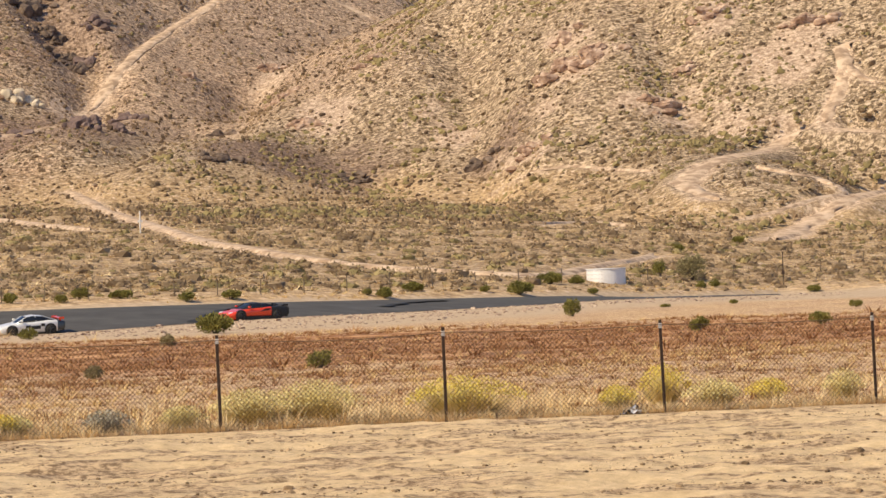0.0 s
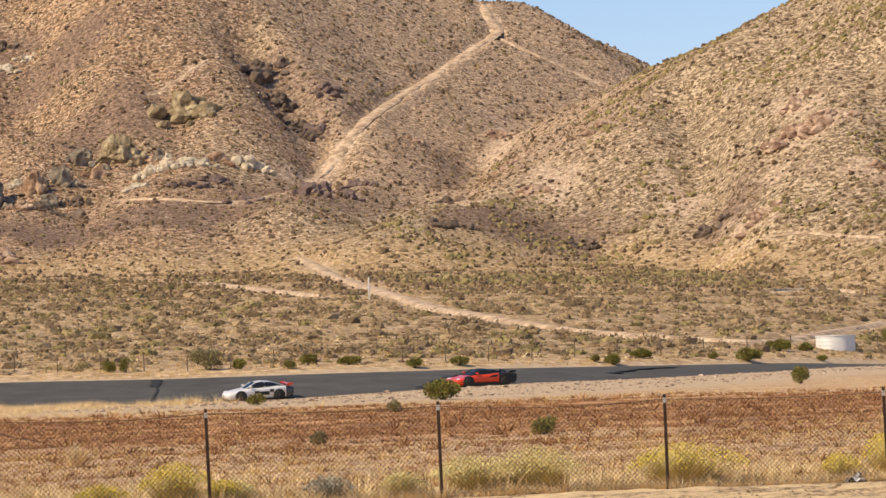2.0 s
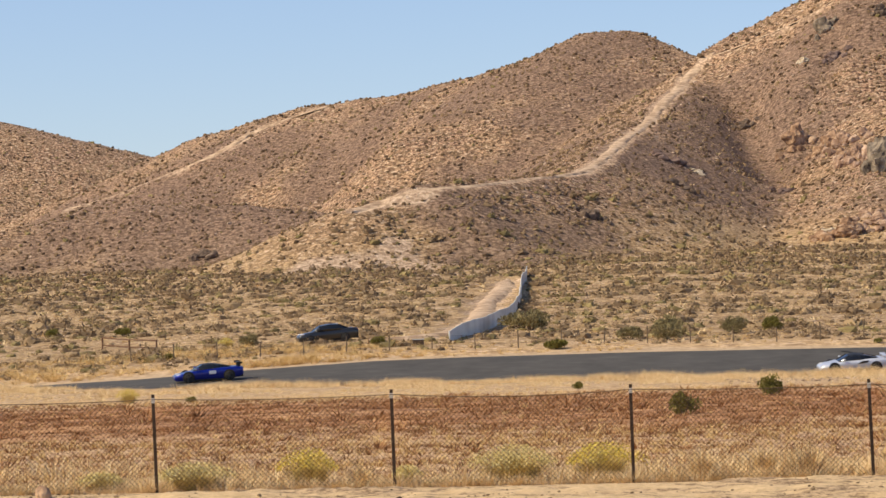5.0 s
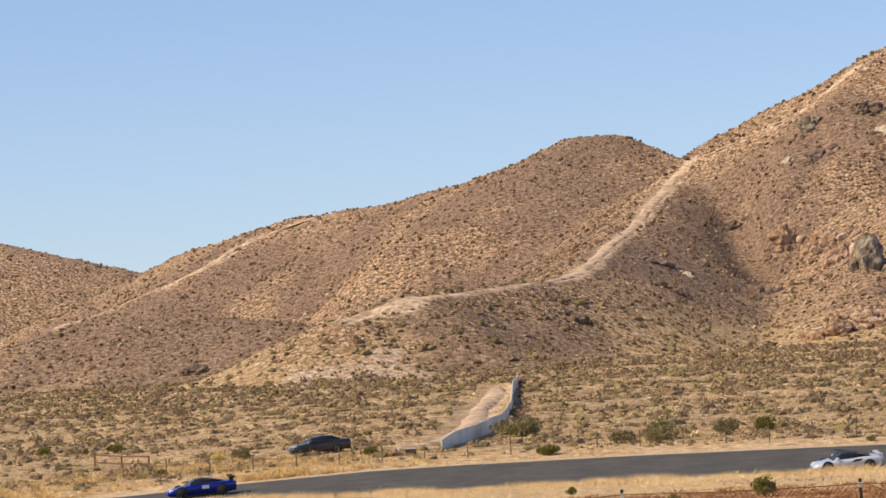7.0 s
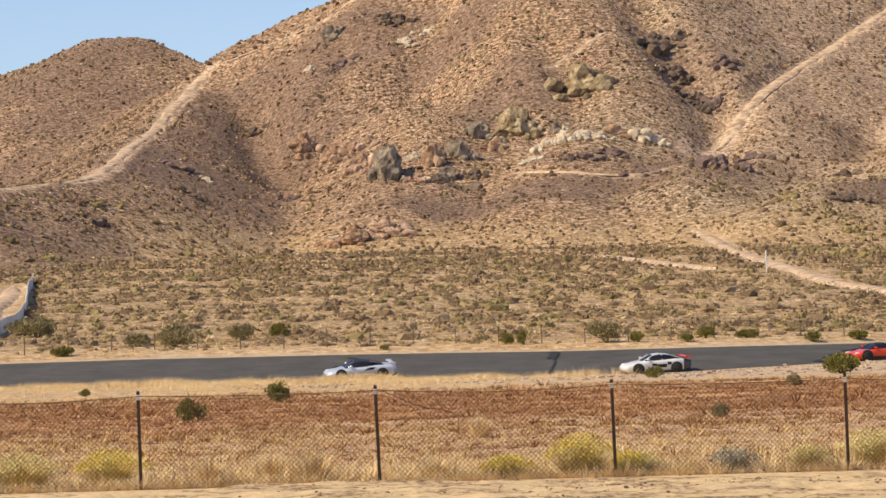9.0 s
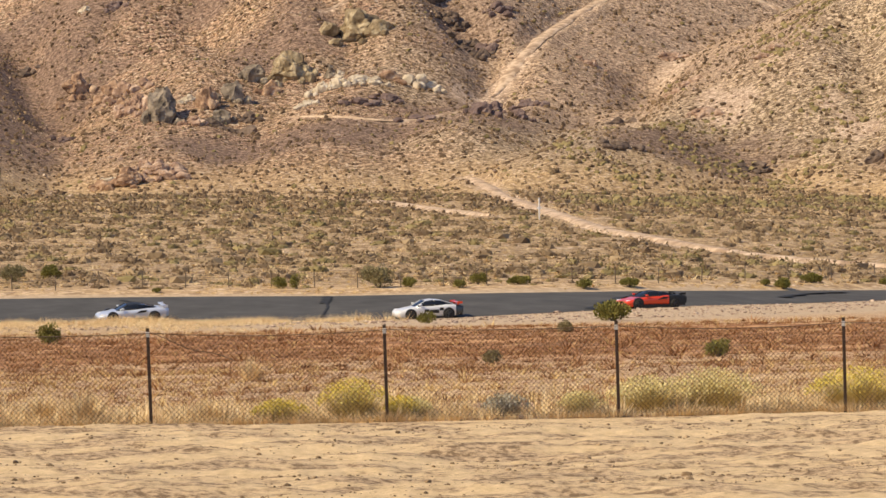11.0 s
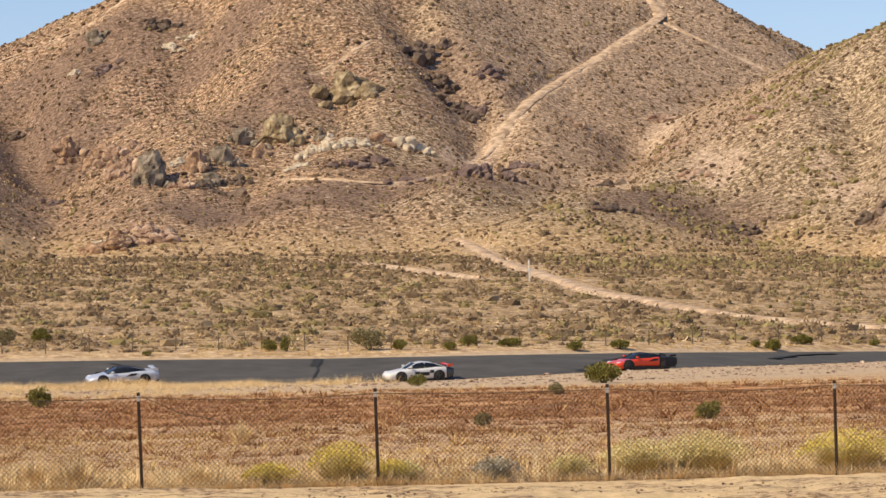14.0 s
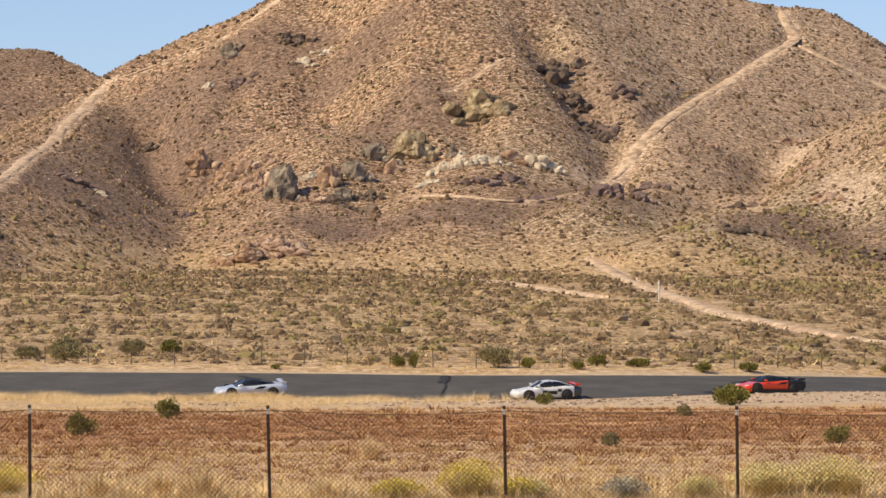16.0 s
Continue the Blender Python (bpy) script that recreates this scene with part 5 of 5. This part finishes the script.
SEDAN = dict(size=(4.6, 1.76, 1.4), wheel=0.32, axles=(0.18, 0.77),
             body=[(0.0, .3, .5, .66, .76), (.03, .2, .56, .74, .9), (.14, .17, .62, .84, .97), (.28, .17, .66, .92, 1.0), (.45, .18, .68, .95, 1.0),
                   (.65, .18, .7, .97, 1.0), (.8, .18, .72, 1.0, .98), (.93, .22, .72, .99, .94), (.99, .32, .7, .94, .86), (1.0, .4, .68, .86, .82)],
             cabin=[(.25, .9, .92, .72, .64), (.38, .94, 1.33, .82, .6), (.52, .95, 1.4, .84, .62), (.68, .96, 1.37, .82, .6), (.84, .98, 1.02, .7, .6)])


def make_car(name, label, style, body_mat, roof_mat, wing=None, lower=None, patch=None, tail=None, intake=False, graphic=None):
    """A car with its nose along +X, standing on z = 0."""
    L, W, H = style["size"]
    hw = W / 2
    car = new(name)
    rings = []
    for f, zu, zb, zt, k in style["body"]:
        x, h = L * (0.5 - f), hw * k
        rings.append([(x, s * a, z) for s, a, z in ((1, h * .8, zu), (1, h * .96, zu + .1), (1, h, zb), (1, h * .95, (zb + zt) / 2 + .04), (1, h * .78, zt), (1, h * .3, zt + .02),
                                                   (-1, h * .3, zt + .02), (-1, h * .78, zt), (-1, h * .95, (zb + zt) / 2 + .04), (-1, h, zb), (-1, h * .96, zu + .1), (-1, h * .8, zu))])
    part("body", loft(rings), body_mat, car, smooth=True)
    rings, roof = [], []
    for f, z0, z1, k0, k1 in style["cabin"]:
        x = L * (0.5 - f)
        mid = (z0 + z1) / 2
        rings.append([(x, s * hw * a, z) for s, a, z in ((1, k0 + .08, z0 - .1), (1, k0 + .05, mid), (1, k1 + .04, z1 - .03), (1, k1 * .5, z1), (-1, k1 * .5, z1), (-1, k1 + .04, z1 - .03), (-1, k0 + .05, mid), (-1, k0 + .08, z0 - .1))])
        roof.append([(x, hw * a, z1 + d) for a, d in ((k1 + .045, -.03), (k1 * .5, .012), (-k1 * .5, .012), (-k1 - .045, -.03))])
    part("glasshouse", loft(rings), glass_m, car, "dark tinted glass", True)
    part("roof", loft(roof[1:4], False), roof_mat, car, smooth=True)
    for s in (1, -1):
        # window pillars and mirror
        for f0, f1 in ((0, 1), (1, 1.02), (3, 4)):
            lo, hi = style["cabin"][int(f0)], style["cabin"][min(int(math.ceil(f1)), 4)]
            if f0 == 1:
                a = (L * (0.5 - .56), s * hw * .84, style["cabin"][2][1])
                b = (L * (0.5 - .56), s * hw * (style["cabin"][2][4] + .05), style["cabin"][2][2] - .03)
            else:
                a = (L * (0.5 - lo[0]), s * hw * (lo[4] + .05), lo[2] - .02)
                b = (L * (0.5 - hi[0]), s * hw * (hi[4] + .05), hi[2] - .02)
            bm = bmesh.new()
            rod(bm, a, b, 0.03, 6)
            part("pillar", bm, roof_mat, car)
        bm = bmesh.new()
        box(bm, L * (0.5 - .36), s * (hw * .86), .86 * H / 1.17 - .02, L * (0.5 - .32), s * (hw * 1.04), .97 * H / 1.17 - .02)
        bmesh.ops.bevel(bm, geom=bm.edges[:], offset=0.02, segments=2, affect="EDGES")
        part("mirror", bm, body_mat, car, smooth=True)
        # lamps
        bm = bmesh.new()
        bmesh.ops.create_icosphere(bm, subdivisions=2, radius=1, matrix=Matrix.LocRotScale((L * .43, s * hw * .68, style["body"][1][3] + .03), None, (.2, .13, .06)))
        part("headlight", bm, lamp_clear, car, smooth=True)
        bm = bmesh.new()
        bmesh.ops.create_icosphere(bm, subdivisions=2, radius=1, matrix=Matrix.LocRotScale((-L * .49, s * hw * .6, style["body"][-2][3] - .1), None, (.05, .22, .06)))
        part("tail_light", bm, lamp_red, car, smooth=True)
        # side skirt
        bm = bmesh.new()
        box(bm, -L * .22, s * hw * .9, .1, L * .22, s * hw * 1.0, .19)
        part("side_skirt", bm, lower or black_trim, car)
        for f in style["axles"]:
            x, r = L * (0.5 - f), style["wheel"]
            side = Matrix.Rotation(math.pi / 2, 4, "X")
            bm = bmesh.new()
            bmesh.ops.create_cone(bm, cap_ends=True, segments=24, radius1=r * 1.13, radius2=r * 1.13, depth=.2, matrix=Matrix.Translation((x, s * (hw - .085), r * 1.03)) @ side)
            part("wheel_arch", bm, black_trim, car)
            bm = bmesh.new()
            bmesh.ops.create_cone(bm, cap_ends=True, segments=28, radius1=r, radius2=r, depth=.24, matrix=Matrix.Translation((x, s * (hw - .095), r)) @ side)
            bmesh.ops.bevel(bm, geom=[e for e in bm.edges if len(e.link_faces) == 2 and any(len(q.verts) > 4 for q in e.link_faces)], offset=.03, segments=2, affect="EDGES")
            tyre = part("wheel", bm, rubber, car, "black tyre", True)
            bm = bmesh.new()
            bmesh.ops.create_cone(bm, cap_ends=True, segments=20, radius1=r * .16, radius2=r * .16, depth=.05, matrix=Matrix.Translation((x, s * (hw + .03), r)) @ side)
            for q in range(5):
                a = q * 2 * math.pi / 5
                rod(bm, (x, s * (hw + .03), r), (x + r * .68 * math.cos(a), s * (hw + .03), r + r * .68 * math.sin(a)), .035, 6)
            for q in range(20):
                a, b = q * math.pi / 10, (q + 1) * math.pi / 10
                rod(bm, (x + r * .7 * math.cos(a), s * (hw + .03), r + r * .7 * math.sin(a)), (x + r * .7 * math.cos(b), s * (hw + .03), r + r * .7 * math.sin(b)), .02, 5)
            part("rim", bm, alloy, tyre, "grey spoked rim")
    bm = bmesh.new()
    box(bm, L * .44, -hw * .55, style["body"][1][1] + .06, L * .497, hw * .55, style["body"][1][1] + .17)
    part("front_grille", bm, black_trim, car)
    bm = bmesh.new()
    box(bm, -L * .495, -hw * .75, .2, -L * .42, hw * .75, .42)
    part("rear_diffuser", bm, black_trim, car)
    if wing:
        mat, z = wing
        bm = bmesh.new()
        sec = [(-.16, 0), (-.05, .03), (.1, .02), (.16, -.01), (0, -.015)]
        part("rear_wing", loft([[(-L * .45 + a, y, z + b) for a, b in sec] for y in (-hw * .86, 0, hw * .86)]), mat, car)
        bm.free()
        for s in (1, -1):
            bm = bmesh.new()
            box(bm, -L * .47, s * hw * .45 - .015, style["body"][-2][3] - .03, -L * .43, s * hw * .45 + .015, z)
            part("wing_strut", bm, mat, car)
            bm = bmesh.new()
            box(bm, -L * .49, s * hw * .86 - .01, z - .08, -L * .41, s * hw * .86 + .01, z + .06)
            part("wing_end_plate", bm, mat, car)
    if tail:
        # rear quarters in another colour, a skin just proud of the body
        mat, first = tail
        rows = []
        for f, zu, zb, zt, k in style["body"][first:]:
            x, h = L * (0.5 - f) - (0.012 if f == 1.0 else 0), hw * k + 0.012
            rows.append([(x, s * a, z) for s, a, z in ((1, h * .97, zu + .04), (1, h, zb), (1, h * .95, (zb + zt) / 2 + .05), (1, h * .78, zt + .014), (1, h * .3, zt + .034),
                                                       (-1, h * .3, zt + .034), (-1, h * .78, zt + .014), (-1, h * .95, (zb + zt) / 2 + .05), (-1, h, zb), (-1, h * .97, zu + .04))])
        bm = loft(rows, False)
        bm.faces.new([bm.verts[:][-10:][i] for i in range(10)])
        part("rear_panel", bm, mat, car, "dark rear body panel", True)
    if intake:
        for s in (1, -1):
            bm = bmesh.new()
            y0, y1 = s * hw * .9, s * hw * 1.004
            for y in (y0, y1):
                for x, z in ((-L * .02, .6), (-L * .16, .66), (-L * .19, .8), (-L * .1, .78)):
                    bm.verts.new((x, y, z))
            v = bm.verts[:]
            bm.faces.new(v[:4])
            bm.faces.new(v[4:])
            for i in range(4):
                bm.faces.new((v[i], v[(i + 1) % 4], v[4 + (i + 1) % 4], v[4 + i]))
            bmesh.ops.recalc_face_normals(bm, faces=bm.faces)
            part("side_intake", bm, black_trim, car)
            bm = bmesh.new()
            box(bm, -L * .24, s * hw * .93, .185, L * .25, s * hw * 1.006, .3)
            part("sill_panel", bm, black_trim, car)
    if graphic:
        for s in (1, -1):
            for x0, z0, x1, z1 in ((-.12, .4, .02, .62), (.03, .5, .1, .66), (-.19, .56, -.13, .74)):
                bm = bmesh.new()
                box(bm, L * x0, s * hw * .94, z0, L * x1, s * hw * .995, z1)
                part("side_graphic", bm, graphic, car, "plain dark livery patch")
    if patch:
        for s in (1, -1):
            bm = bmesh.new()
            box(bm, -L * .1, s * hw * .965, .5, L * .0, s * hw * 1.0, .72)
            part("door_patch", bm, patch, car, "plain pale panel")
    return tagged(car, label, "car")


def park(car, bearing, dist, heading, lift):
    """Stands a car at a place, level with the ground there; heading in degrees from +X."""
    x, y = polar(bearing, dist)
    z = ground_at(x, y)
    n = Vector((ground_at(x - 1, y) - ground_at(x + 1, y), ground_at(x, y - 1) - ground_at(x, y + 1), 2)).normalized()
    fwd = Vector((math.cos(radians(heading)), math.sin(radians(heading)), 0))
    left = n.cross(fwd).normalized()
    fwd = left.cross(n)
    m = Matrix((fwd, left, n)).transposed().to_4x4()
    m.translation = (x, y, z + lift)
    car.matrix_world = m


blue = paint("blue_paint", (0.006, 0.02, 0.27), 0.4)
silver = paint("silver_white_paint", (0.62, 0.66, 0.74), 0.2)
white = paint("white_paint", (0.74, 0.74, 0.73), 0.0)
orange = paint("orange_red_paint", (0.75, 0.06, 0.02), 0.0)
grey_paint = paint("dark_grey_paint", (0.05, 0.053, 0.058), 0.6)
white_plain = mottled("white_panel", [(0.3, (0.7, 0.7, 0.7)), (0.7, (0.8, 0.8, 0.8))], 9.0, 0.5, 0, 0, 0)

park(make_car("sports_car", "deep blue low sports car with a rear wing on the track", SUPER, blue, black_trim, (black_trim, 1.12), None, white_plain), -9.93, 246.5, 196, 0.1)
park(make_car("sports_car", "silver white low sports car with a black roof on the track", SUPER, silver, black_trim, (silver, 1.0), black_trim, intake=True), -0.05, 241.3, 190, 0.08)
park(make_car("sports_car", "white sports coupe with an orange accented rear wing on the track", COUPE, white, white, (orange, 1.02), tail=(grey_paint, 7), graphic=black_trim), 4.48, 240.4, 193, -0.02)
park(make_car("sports_car", "orange red low sports car with a black rear on the track", SUPER, orange, black_trim, (black_trim, 0.98), black_trim, tail=(black_trim, 6), intake=True), 7.9, 248.6, 200, 0.0)
park(make_car("parked_sedan", "dusty dark grey sedan parked in dry grass behind the fence", SEDAN, grey_paint, grey_paint), -8.08, 283.5, 198, 0.0)


# ---- tyre marks and seams on the track ----
def road_mark(pts, width, name, mat):
    line = smooth_line(pts, 6)
    v = []
    for side in (-0.5, 0.5):
        for k, (a, f) in enumerate(line):
            near, lo, hi = road_at(np.array([a]))
            d = float(near[0]) + ROAD_W * f
            wob = width * side * (1 + 0.5 * math.sin(k * 2.1))
            x, y = polar(a + math.degrees(wob / d), d)
            v.append((x, y, float(lo[0] + (hi[0] - lo[0]) * f) + 0.075 + 0.05 * math.sin(math.pi * f)))
    n = len(line)
    i = np.arange(n - 1)
    me = mesh_from(name, np.array(v), np.stack([i, i + n, i + n + 1, i + 1], -1), mat)
    tagged(new(name, me), "dark worn line across the asphalt", "road mark", kind="structure")


seal = mottled("dark_seal", [(0.3, (0.018, 0.018, 0.018)), (0.7, (0.04, 0.04, 0.038))], 2.0, 0.8, 0, 0, 0)
road_mark([(2.85, 0.02), (2.9, 0.3), (2.95, 0.5), (2.92, 0.7)], 0.16, "seam", seal)
road_mark([(2.9, 0.66), (2.94, 0.8), (2.95, 0.97)], 0.6, "patch", seal)
road_mark([(2.93, 0.9), (3.1, 0.93), (3.3, 0.95)], 0.02, "seam", seal)
road_mark([(7.0, 0.05), (7.4, 0.5), (8.0, 0.9)], 0.9, "skid_mark", seal)
road_mark([(-0.2, 0.85), (0.1, 0.7), (0.2, 0.6)], 0.4, "skid_mark", seal)
road_mark([(9.9, 0.4), (10.3, 0.65), (10.9, 0.75)], 1.0, "skid_mark", seal)
